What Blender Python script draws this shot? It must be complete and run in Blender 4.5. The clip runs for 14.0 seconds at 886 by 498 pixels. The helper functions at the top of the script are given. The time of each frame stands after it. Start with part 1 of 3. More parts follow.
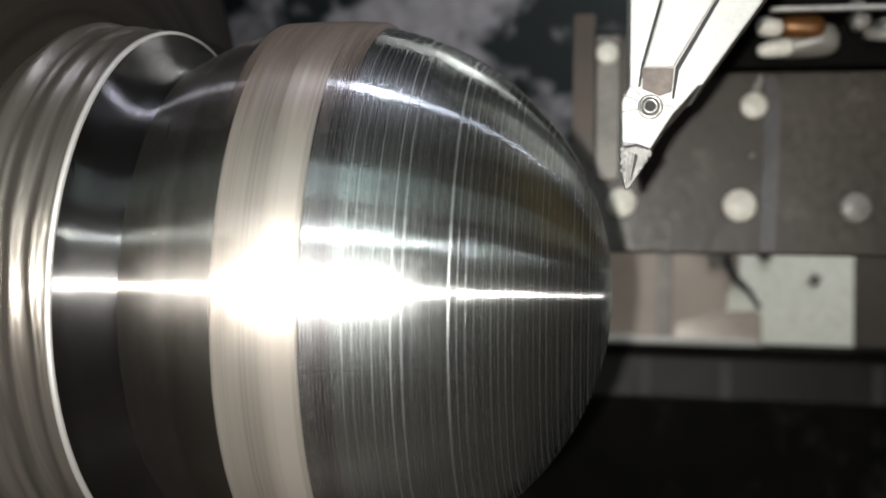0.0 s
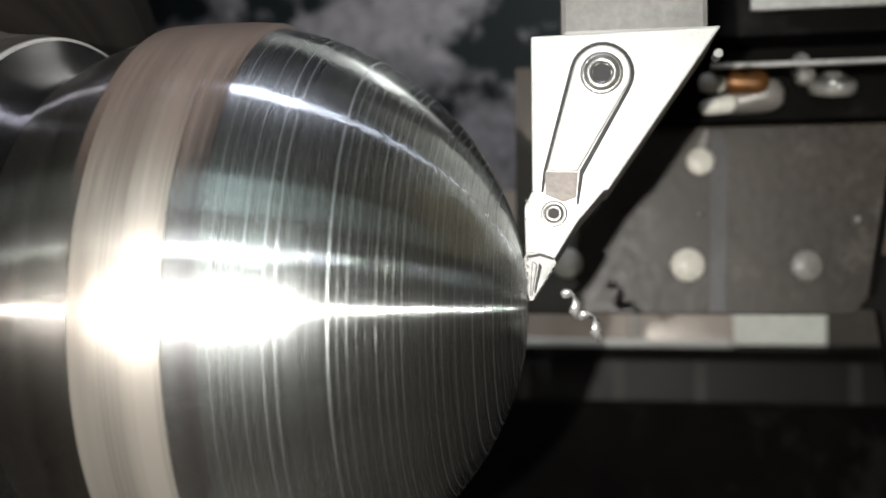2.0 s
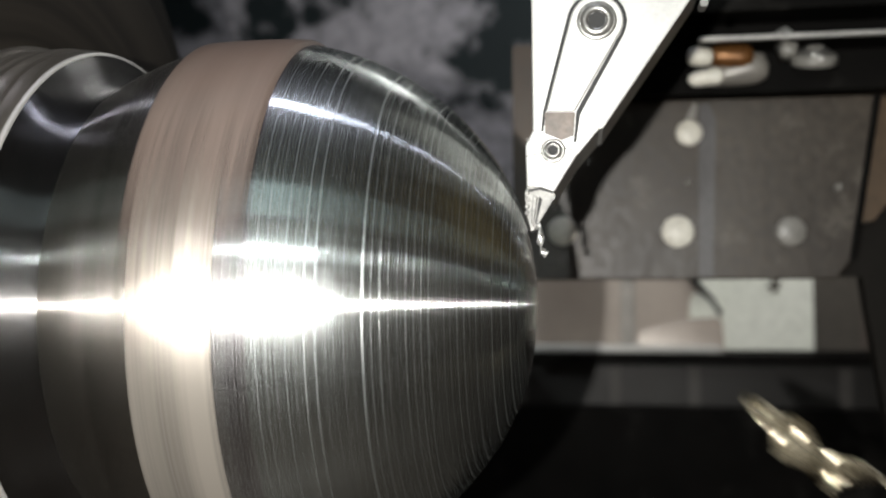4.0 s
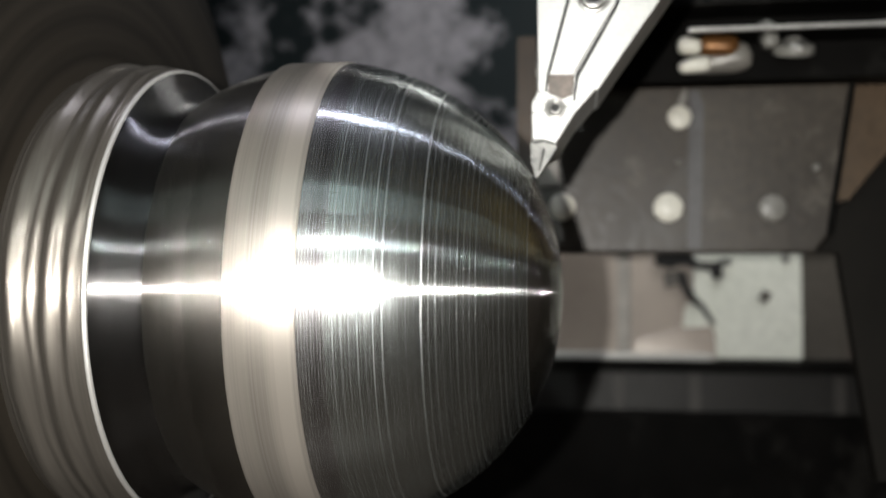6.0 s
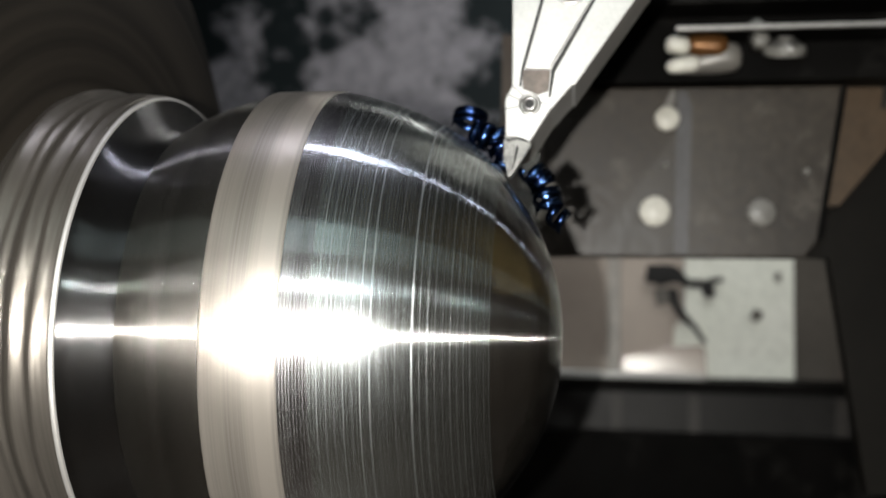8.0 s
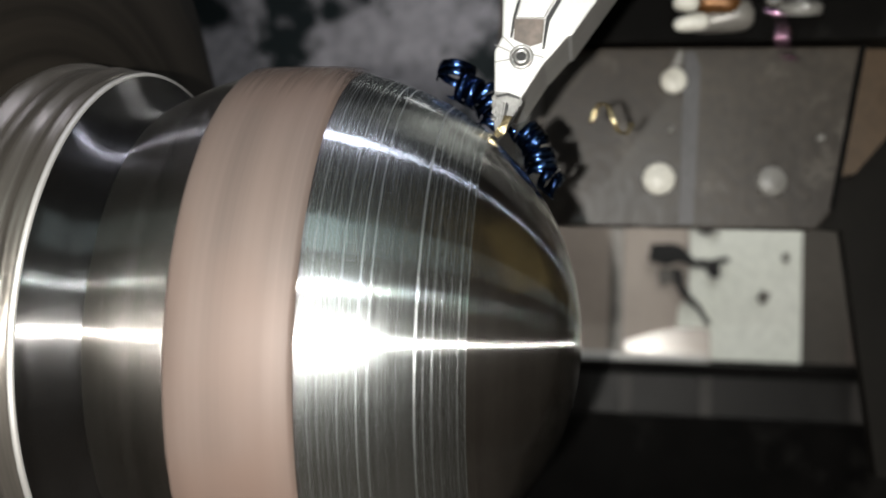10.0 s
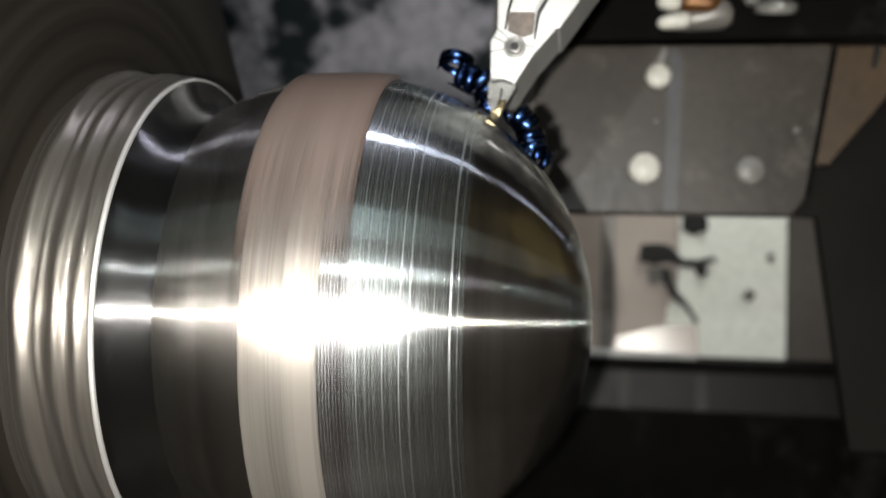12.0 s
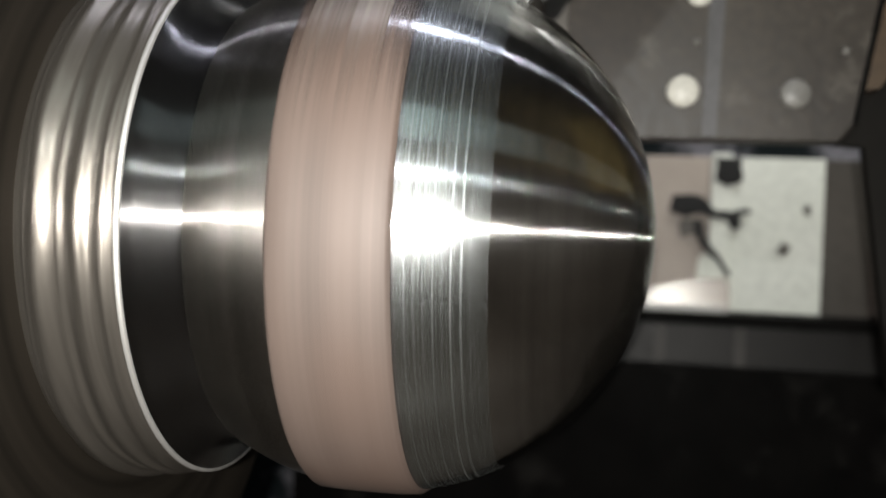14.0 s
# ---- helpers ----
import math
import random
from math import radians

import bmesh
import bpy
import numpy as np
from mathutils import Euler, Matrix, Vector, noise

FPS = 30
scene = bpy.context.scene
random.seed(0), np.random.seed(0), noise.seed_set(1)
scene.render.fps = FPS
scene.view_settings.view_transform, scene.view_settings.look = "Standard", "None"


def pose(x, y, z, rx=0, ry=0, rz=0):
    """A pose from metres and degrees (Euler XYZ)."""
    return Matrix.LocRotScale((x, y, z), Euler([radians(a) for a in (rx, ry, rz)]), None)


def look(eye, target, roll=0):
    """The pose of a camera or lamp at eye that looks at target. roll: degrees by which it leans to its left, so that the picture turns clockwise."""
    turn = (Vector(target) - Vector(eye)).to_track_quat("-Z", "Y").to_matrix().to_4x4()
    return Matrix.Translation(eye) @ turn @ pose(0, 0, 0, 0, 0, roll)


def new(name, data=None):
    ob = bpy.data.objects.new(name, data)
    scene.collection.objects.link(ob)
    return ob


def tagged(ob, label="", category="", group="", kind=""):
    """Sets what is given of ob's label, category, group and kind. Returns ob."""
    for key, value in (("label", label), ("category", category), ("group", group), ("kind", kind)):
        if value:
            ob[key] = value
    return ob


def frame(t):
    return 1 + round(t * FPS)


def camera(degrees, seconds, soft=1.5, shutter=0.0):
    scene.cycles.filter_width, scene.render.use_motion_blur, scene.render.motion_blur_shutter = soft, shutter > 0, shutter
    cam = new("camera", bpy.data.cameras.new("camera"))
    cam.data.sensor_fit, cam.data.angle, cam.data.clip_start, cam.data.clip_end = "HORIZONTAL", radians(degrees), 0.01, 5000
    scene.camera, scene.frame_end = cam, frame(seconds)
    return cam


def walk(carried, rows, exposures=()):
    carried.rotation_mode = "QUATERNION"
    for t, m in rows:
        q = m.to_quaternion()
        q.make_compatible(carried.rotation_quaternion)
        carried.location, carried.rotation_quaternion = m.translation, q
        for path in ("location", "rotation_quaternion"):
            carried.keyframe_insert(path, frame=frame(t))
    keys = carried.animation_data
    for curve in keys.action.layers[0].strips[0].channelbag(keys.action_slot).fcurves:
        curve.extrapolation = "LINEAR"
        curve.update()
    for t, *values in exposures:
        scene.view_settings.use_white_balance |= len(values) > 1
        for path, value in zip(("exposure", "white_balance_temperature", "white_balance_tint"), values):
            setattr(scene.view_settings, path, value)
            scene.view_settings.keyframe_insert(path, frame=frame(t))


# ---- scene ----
# Sizes are in ball radii (R); the spindle axis runs along x at AXIS height above the shop floor.
R = 0.06
AXIS = 1.0


def S(x, y, z):
    return Vector((x * R, y * R, AXIS + z * R))


def cam_pose(x, y, z, yaw, pitch, roll):
    p = S(x, y, z)
    return pose(p.x, p.y, p.z, 90 + pitch, -roll, yaw)


cam = camera(50.83, 14.0, soft=1.6, shutter=0.25)
cam.data.dof.use_dof = True
cam.data.dof.focus_distance = 0.185
cam.data.dof.aperture_fstop = 14.0
walk(cam, [
    (0, cam_pose(0.930, -3.505, 0.058, 9.17, 1.69, 1.23)),
    (0.5, cam_pose(0.885, -3.740, -0.026, 7.74, 1.89, 0.94)),
    (1, cam_pose(0.941, -3.722, -0.122, 7.53, 2.19, 0.58)),
    (1.5, cam_pose(0.901, -3.612, -0.150, 7.74, 1.89, 1.01)),
    (2, cam_pose(1.206, -3.264, 0.094, 8.83, 1.94, -0.06)),
    (2.5, cam_pose(1.257, -3.098, 0.008, 8.16, 2.66, -2.43)),
    (3, cam_pose(1.292, -3.316, 0.052, 8.50, 2.65, -1.25)),
    (3.5, cam_pose(1.240, -3.302, 0.028, 8.33, 2.39, -0.65)),
    (4, cam_pose(1.148, -3.515, 0.047, 8.33, 2.61, -0.16)),
    (6.5, cam_pose(1.057, -4.038, -0.078, 8.31, 4.02, 0.52)),
    (7, cam_pose(1.076, -4.005, -0.016, 8.50, 4.39, 0.54)),
    (7.5, cam_pose(1.056, -3.932, 0.048, 8.16, 4.15, 0.86)),
    (10, cam_pose(0.982, -3.493, 0.214, 8.34, 1.92, 1.56)),
    (10.5, cam_pose(0.937, -3.511, 0.161, 8.25, 1.48, 1.89)),
    (11, cam_pose(0.931, -3.588, 0.188, 7.45, 1.55, 2.07)),
    (11.5, cam_pose(0.881, -3.653, 0.141, 7.70, 1.98, 1.73)),
    (12, cam_pose(0.915, -3.860, 0.133, 7.99, 2.26, 1.54)),
    (12.5, cam_pose(0.883, -3.837, 0.145, 7.80, 2.08, 1.77)),
    (13, cam_pose(0.861, -3.824, 0.172, 7.64, 2.45, 1.01)),
    (13.5, cam_pose(0.798, -3.714, 0.079, 10.50, 1.10, 1.46)),
    (14, cam_pose(0.790, -3.596, -0.071, 9.53, 0.00, 2.50)),
], [(0, 0.0), (1, -0.04), (2, 0.08), (4, 0.08), (6.5, -0.02), (7.5, -0.04), (10, 0.1), (12, 0.1), (13, 0.05), (14, 0.15)])

# ---- light ----
world = bpy.data.worlds.new("shop_air")
scene.world = world
world.use_nodes = True
world.node_tree.nodes["Background"].inputs[0].default_value = (0.5, 0.55, 0.6, 1)
world.node_tree.nodes["Background"].inputs[1].default_value = 0.003


def area_lamp(name, at, target, sx, sy, watts, colour):
    d = bpy.data.lights.new(name, "AREA")
    d.shape, d.size, d.size_y, d.energy, d.color = "RECTANGLE", sx * R, sy * R, watts, colour
    ob = new(name, d)
    ob.matrix_world = look(S(*at), S(*target))
    return ob


def small_lamp(name, at, radius, watts, colour):
    d = bpy.data.lights.new(name, "POINT")
    d.energy, d.color, d.shadow_soft_size = watts, colour, radius * R
    ob = new(name, d)
    ob.location = S(*at)
    return ob


small_lamp("hand_torch", (0.75, -4.3, 0.02), 0.032, 6.0, (1.0, 0.97, 0.92))
small_lamp("door_lamp", (0.75, -5.2, 1.85), 0.05, 1.15, (0.93, 1.0, 0.98))
area_lamp("ceiling_tube", (0.7, -0.7, 9.0), (0.7, -0.7, 0), 3.0, 0.5, 0.42, (0.82, 0.84, 1.0))
area_lamp("door_opening", (1.0, -9.0, 8.0), (0.5, 0, 0), 7.0, 3.0, 0.26, (0.82, 1.0, 1.0))
area_lamp("rear_lamp", (3.4, 6.0, 6.4), (2.2, 8.7, 0), 4.5, 3.0, 1.0, (1.0, 1.0, 0.97))


# ---- materials ----
def node_mat(name):
    m = bpy.data.materials.new(name)
    m.use_nodes = True
    return m, m.node_tree.nodes, m.node_tree.links, m.node_tree.nodes["Principled BSDF"]


def ramp(nodes, stops):
    r = nodes.new("ShaderNodeValToRGB")
    while len(r.color_ramp.elements) < len(stops):
        r.color_ramp.elements.new(0.5)
    for e, (p, c) in zip(r.color_ramp.elements, stops):
        e.position = p
        e.color = (*c, 1) if len(c) == 3 else c
    return r


def surface(name, dark, light, rough=(0.4, 0.6), metal=0.0, scale=40, fine=400, bump=0.2, spots=None, spec=0.5, grain=0.5):
    """A mottled surface: two noises for colour, a finer one for relief; spots adds stains of their own colour."""
    m, n, l, b = node_mat(name)
    co = n.new("ShaderNodeTexCoord")
    a = n.new("ShaderNodeTexNoise")
    a.inputs["Scale"].default_value, a.inputs["Detail"].default_value = scale, 5
    f = n.new("ShaderNodeTexNoise")
    f.inputs["Scale"].default_value, f.inputs["Detail"].default_value = fine, 3
    for q in (a, f):
        l.new(co.outputs["Object"], q.inputs["Vector"])
    c = ramp(n, [(0.3, dark), (0.7, light)])
    l.new(a.outputs["Fac"], c.inputs["Fac"])
    mix = n.new("ShaderNodeMix")
    mix.data_type, mix.blend_type = "RGBA", "MULTIPLY"
    mix.inputs["Factor"].default_value = grain
    g = ramp(n, [(0.3, (0.55, 0.55, 0.55)), (0.7, (1.1, 1.1, 1.1))])
    l.new(f.outputs["Fac"], g.inputs["Fac"])
    l.new(c.outputs["Color"], mix.inputs[6])
    l.new(g.outputs["Color"], mix.inputs[7])
    out = mix.outputs[2]
    if spots:
        s = n.new("ShaderNodeTexNoise")
        s.inputs["Scale"].default_value, s.inputs["Detail"].default_value = spots[0], 8
        s.inputs["Roughness"].default_value = 0.65
        l.new(co.outputs["Object"], s.inputs["Vector"])
        k = ramp(n, [(spots[1], (0, 0, 0)), (spots[1] + spots[2], (1, 1, 1))])
        l.new(s.outputs["Fac"], k.inputs["Fac"])
        mx = n.new("ShaderNodeMix")
        mx.data_type = "RGBA"
        l.new(k.outputs["Color"], mx.inputs["Factor"])
        l.new(out, mx.inputs[6])
        mx.inputs[7].default_value = (*spots[3], 1)
        out = mx.outputs[2]
    l.new(out, b.inputs["Base Color"])
    rr = n.new("ShaderNodeMapRange")
    rr.inputs["To Min"].default_value, rr.inputs["To Max"].default_value = rough
    l.new(f.outputs["Fac"], rr.inputs["Value"])
    l.new(rr.outputs["Result"], b.inputs["Roughness"])
    b.inputs["Metallic"].default_value = metal
    b.inputs["Specular IOR Level"].default_value = spec
    bp = n.new("ShaderNodeBump")
    bp.inputs["Strength"].default_value, bp.inputs["Distance"].default_value = bump, 0.0005
    l.new(f.outputs["Fac"], bp.inputs["Height"])
    l.new(bp.outputs["Normal"], b.inputs["Normal"])
    return m


def turned(name, base, rough, tail, power, pitch, wave=0.0, wave_scale=60.0, streak=0.3, vary=0.1, metal=1.0, scores=0.0, lines=0.4, centre=0.0,
           kinds=(), ball=False, drawn=0.0):
    """Lathe-turned metal. The feed marks run round x: they lean the surface along the profile by a random slope
    (up to tail, mostly small for a high odd power), more in the marks than between them, pitch radians apart; wave adds broader
    irregular turning lines, scores dull score lines that many degrees apart; centre is the x about which the marks are counted;
    kinds lists the share, roughness, slope and drawn-out gloss of other facets
    among the fine ones; drawn is how far the gloss of the fine ones is drawn out along the profile; ball makes the surface a true sphere about centre."""
    m, n, l, b = node_mat(name)

    def calc(op, x, y=None, z=None):
        q = n.new("ShaderNodeMath")
        q.operation = op
        for k, v in enumerate((x, y, z)):
            if v is None:
                continue
            if isinstance(v, (int, float)):
                q.inputs[k].default_value = v
            else:
                l.new(v, q.inputs[k])
        return q.outputs[0]

    def vec(op, x, y=None, scale=None):
        q = n.new("ShaderNodeVectorMath")
        q.operation = op
        for k, v in enumerate((x, y)):
            if v is None:
                continue
            if isinstance(v, tuple):
                q.inputs[k].default_value = v
            else:
                l.new(v, q.inputs[k])
        if scale is not None:
            l.new(scale, q.inputs["Scale"])
        return q.outputs["Value"] if op in ("DOT_PRODUCT", "LENGTH") else q.outputs["Vector"]

    def white_at(v):
        q = n.new("ShaderNodeTexWhiteNoise")
        q.noise_dimensions = "1D"
        l.new(v, q.inputs["W"])
        return q

    def noise_at(v, scale, detail, rough_=0.5):
        q = n.new("ShaderNodeTexNoise")
        q.noise_dimensions = "1D"
        q.inputs["Scale"].default_value, q.inputs["Detail"].default_value, q.inputs["Roughness"].default_value = scale, detail, rough_
        l.new(v, q.inputs["W"])
        return q.outputs["Fac"]

    def blend(x, y, fac):
        return calc("ADD", calc("MULTIPLY", x, calc("SUBTRACT", 1.0, fac)), calc("MULTIPLY", y, fac))

    co = n.new("ShaderNodeTexCoord")
    way = vec("NORMALIZE", vec("ADD", co.outputs["Object"], (-centre * R, 0, 0)))
    lat = calc("ARCCOSINE", vec("DOT_PRODUCT", way, (0.99999, 0, 0)))
    facet = n.new("ShaderNodeSeparateColor")
    l.new(white_at(calc("FLOOR", calc("MULTIPLY", lat, 110000.0))).outputs["Color"], facet.inputs[0])
    spread = calc("MULTIPLY_ADD", facet.outputs[0], 2.0, -1.0)
    turn_no = calc("MULTIPLY", lat, 1.0 / pitch)
    groove = calc("MULTIPLY_ADD", calc("COSINE", calc("MULTIPLY", turn_no, 2 * math.pi)), 0.5, 0.5)
    groove = calc("MULTIPLY", groove, calc("MULTIPLY_ADD", white_at(calc("FLOOR", turn_no)).outputs["Value"], 0.7, 0.65))
    line = noise_at(lat, wave_scale, 5, 0.7)
    wide = noise_at(lat, 9, 3)
    slope = calc("MULTIPLY", calc("POWER", spread, float(power)), tail)
    slope = calc("MULTIPLY", slope, calc("MULTIPLY_ADD", groove, 2 * lines, 1.0 - lines))
    mixed = calc("MULTIPLY_ADD", line, 0.6, wide)
    rr = n.new("ShaderNodeMapRange")
    rr.inputs["From Min"].default_value, rr.inputs["From Max"].default_value = 0.4, 1.2
    rr.inputs["To Min"].default_value, rr.inputs["To Max"].default_value = rough + vary / 2, rough - vary / 2
    l.new(mixed, rr.inputs["Value"])
    dull = rr.outputs["Result"]
    marked = calc("MULTIPLY_ADD", groove, 2 * lines, 1.0 - lines)
    stretch = drawn
    for i in reversed(range(len(kinds))):
        share, rough2, tail2, drawn2 = kinds[i]
        pick = calc("LESS_THAN", facet.outputs[1], calc("MULTIPLY", marked, sum(k[0] for k in kinds[:i + 1])))
        slope = blend(slope, calc("TANGENT", calc("MULTIPLY", spread, math.atan(tail2))), pick)
        dull = blend(dull, rough2, pick)
        stretch = blend(stretch, drawn2, pick)
    if scores:
        at = calc("MULTIPLY_ADD", line, 0.6, calc("MULTIPLY", lat, 1.0 / radians(scores)))
        mark = calc("LESS_THAN", calc("FRACT", at), 0.14)
        depth = calc("MULTIPLY_ADD", calc("POWER", white_at(calc("FLOOR", at)).outputs["Value"], 1.5), 0.9, 0.08)
        score = calc("LESS_THAN", facet.outputs[2], calc("MULTIPLY", mark, calc("MULTIPLY", depth, 0.7)))
        dull = blend(dull, 0.42, score)
        slope = blend(slope, calc("MULTIPLY", spread, 0.6), score)
        stretch = blend(stretch, 0.0, score)
    slope = calc("MULTIPLY_ADD", calc("ADD", line, -0.5), wave, slope)
    if ball:
        world_way = n.new("ShaderNodeVectorTransform")
        world_way.vector_type, world_way.convert_from, world_way.convert_to = "VECTOR", "OBJECT", "WORLD"
        l.new(way, world_way.inputs[0])
        nrm = vec("NORMALIZE", world_way.outputs[0])
    else:
        nrm = n.new("ShaderNodeNewGeometry").outputs["Normal"]
    along = vec("SUBTRACT", (1, 0, 0), vec("SCALE", nrm, None, vec("DOT_PRODUCT", nrm, (1, 0, 0))))
    leaned = vec("NORMALIZE", vec("ADD", nrm, vec("SCALE", vec("NORMALIZE", along), None, slope)))
    l.new(leaned, b.inputs["Normal"])
    col = ramp(n, [(0.45, tuple(v * (1 - streak) for v in base)), (1.0, tuple(min(1, v * (1 + streak)) for v in base))])
    l.new(mixed, col.inputs["Fac"])
    l.new(col.outputs["Color"], b.inputs["Base Color"])
    l.new(dull, b.inputs["Roughness"])
    l.new(vec("NORMALIZE", along), b.inputs["Tangent"])
    if isinstance(stretch, float):
        b.inputs["Anisotropic"].default_value = stretch
    else:
        l.new(stretch, b.inputs["Anisotropic"])
    b.inputs["Metallic"].default_value = metal
    return m


M_FINISH = turned("finished_steel", (0.50, 0.50, 0.48), 0.11, 0.5, 3, 0.012, 0.03, 60, 0.16, 0.02, 1.0, 0.0, 0.1, 0.0, ((0.24, 0.13, 6.0, 1.0),), True, 0.6)
M_ROUGH = turned("rough_turned_steel", (0.445, 0.475, 0.465), 0.15, 0.8, 3, 0.0105, 0.0, 60, 0.10, 0.02, 1.0, 1.6, 0.5, 0.0,
                 ((0.24, 0.15, 6.0, 1.0), (0.24, 0.27, 0.25, 0.0), (0.07, 0.45, 0.12, 0.0)), True, 0.8)
M_COLLARSTEEL = turned("grooved_collar_steel", (0.36, 0.36, 0.36), 0.17, 1.6, 3, 0.0105, 0.0, 60, 0.2, 0.03, 1.0, 0.0, 0.8, 0.0,
                       ((0.3, 0.27, 0.25, 0.0), (0.08, 0.5, 0.3, 0.0)), True, 0.9)
M_NECK = turned("dark_turned_steel", (0.24, 0.228, 0.208), 0.17, 2.6, 3, 0.010, 0.0, 30, 0.22, 0.01, 1.0, 0.0, 0.1, 0.0, ((0.35, 0.30, 1.0, 0.0), (0.02, 0.55, 0.6, 0.0)), True, 1.0)
M_FILLET = turned("mirror_dark_steel", (0.208, 0.206, 0.206), 0.22, 1.6, 1, 0.005, 0.0, 20, 0.05, 0.005, 1.0, 0.0, 0.05, -0.8, ((0.12, 0.30, 1.0, 0.0),), False, 1.0)
M_BAND = turned("bright_turned_band", (0.43, 0.395, 0.35), 0.32, 0.55, 1, 0.004, 0.01, 90, 0.3, 0.06, 0.85)
M_FLANGE = turned("streaky_flange_steel", (0.148, 0.135, 0.118), 0.29, 0.6, 3, 0.008, 0.38, 50, 0.5, 0.06, 0.85, 0.0, 0.4, 0.0, ((0.2, 0.42, 0.6, 0.0),))
M_RIM = turned("bare_rim_steel", (0.5, 0.49, 0.47), 0.5, 0.8, 3, 0.004, 0.0, 40, 0.1, 0.05, 0.8)
M_SKIN = turned("raw_copper_brown_skin", (0.099, 0.0755, 0.0645), 0.6, 0.3, 3, 0.004, 0.01, 60, 0.16, 0.05, 0.2)


def fade_ends(m, soft):
    """The skin thins out over the last degrees at both ends of its half turn, in streaks."""
    n, l = m.node_tree.nodes, m.node_tree.links
    co = n.new("ShaderNodeTexCoord")
    sep = n.new("ShaderNodeSeparateXYZ")
    l.new(co.outputs["Object"], sep.inputs["Vector"])
    ang = n.new("ShaderNodeMath")
    ang.operation = "ARCTAN2"
    l.new(sep.outputs["Y"], ang.inputs[0])
    l.new(sep.outputs["Z"], ang.inputs[1])
    st = n.new("ShaderNodeTexNoise")
    st.noise_dimensions = "1D"
    st.inputs["Scale"].default_value, st.inputs["Detail"].default_value = 40 / R, 3
    l.new(sep.outputs["X"], st.inputs["W"])
    jag = n.new("ShaderNodeMath")
    jag.operation = "MULTIPLY_ADD"
    l.new(st.outputs["Fac"], jag.inputs[0])
    jag.inputs[1].default_value = -radians(soft) * 0.9
    half = n.new("ShaderNodeMath")
    half.operation = "PINGPONG"
    l.new(ang.outputs[0], half.inputs[0])
    half.inputs[1].default_value = math.pi / 2
    l.new(half.outputs[0], jag.inputs[2])
    mr = n.new("ShaderNodeMapRange")
    mr.inputs["From Min"].default_value, mr.inputs["From Max"].default_value = -radians(soft) * 0.4, radians(soft) * 0.6
    l.new(jag.outputs[0], mr.inputs["Value"])
    l.new(mr.outputs["Result"], n["Principled BSDF"].inputs["Alpha"])


fade_ends(M_SKIN, 34)


def redden(m, scale, tint):
    """Scale and heat stains drawn out round the turn."""
    n, l = m.node_tree.nodes, m.node_tree.links
    b = n["Principled BSDF"]
    src = b.inputs["Base Color"].links[0].from_socket
    co, q, mix = n.new("ShaderNodeTexCoord"), n.new("ShaderNodeTexNoise"), n.new("ShaderNodeMix")
    q.inputs["Scale"].default_value, q.inputs["Detail"].default_value = scale, 4
    l.new(co.outputs["Object"], q.inputs["Vector"])
    k = ramp(n, [(0.42, (0, 0, 0)), (0.72, (1, 1, 1))])
    l.new(q.outputs["Fac"], k.inputs["Fac"])
    mix.data_type = "RGBA"
    l.new(k.outputs["Color"], mix.inputs["Factor"])
    l.new(src, mix.inputs[6])
    mix.inputs[7].default_value = (*tint, 1)
    l.new(mix.outputs[2], b.inputs["Base Color"])


redden(M_SKIN, 26, (0.111, 0.0755, 0.060))
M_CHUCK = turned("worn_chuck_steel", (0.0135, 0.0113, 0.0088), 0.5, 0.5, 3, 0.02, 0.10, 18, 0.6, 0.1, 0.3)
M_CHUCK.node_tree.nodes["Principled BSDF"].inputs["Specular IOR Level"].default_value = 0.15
M_NICKEL = surface("nickel_plated_steel", (0.36, 0.36, 0.348), (0.45, 0.45, 0.434), (0.38, 0.5), 0.35, 60, 900, 0.06, None, 0.5, 0.25)
M_RECESS = surface("shaded_brown_recess", (0.045, 0.033, 0.025), (0.11, 0.085, 0.068), (0.35, 0.55), 0.1, 150, 600, 0.2)
M_SHANK = surface("grey_shank_steel", (0.10, 0.097, 0.09), (0.16, 0.155, 0.145), (0.4, 0.55), 0.2, 40, 500, 0.15)
M_SCREW = surface("bright_screw_steel", (0.24, 0.235, 0.225), (0.36, 0.355, 0.34), (0.25, 0.4), 0.8, 200, 900, 0.1)
M_SOCKET = surface("dark_socket", (0.012, 0.012, 0.012), (0.03, 0.03, 0.03), (0.5, 0.7), 0.0, 40, 400, 0.2, None, 0.2)
M_CARBIDE = surface("grey_carbide", (0.07, 0.07, 0.067), (0.16, 0.157, 0.148), (0.35, 0.5), 0.4, 300, 1500, 0.3)
M_PLATE = surface("oiled_brown_grey_plate", (0.0195, 0.0142, 0.0092), (0.053, 0.041, 0.0285), (0.35, 0.6), 0.0, 22, 250, 0.25, (45, 0.58, 0.16, (0.10, 0.088, 0.072)), 0.5, 0.8)
M_SEAM = surface("pale_grey_seam", (0.055, 0.052, 0.053), (0.088, 0.085, 0.086), (0.4, 0.6))
M_PLUG = surface("pale_nylon_plug", (0.62, 0.60, 0.52), (0.75, 0.73, 0.65), (0.35, 0.5), 0, 80, 600)
M_COLLAR = surface("pale_grey_collar", (0.16, 0.15, 0.135), (0.25, 0.235, 0.21), (0.3, 0.45), 0.2, 80, 600)
M_PLUG_DIM = surface("dull_grey_plug", (0.17, 0.165, 0.15), (0.24, 0.23, 0.21), (0.35, 0.5), 0, 80, 600)
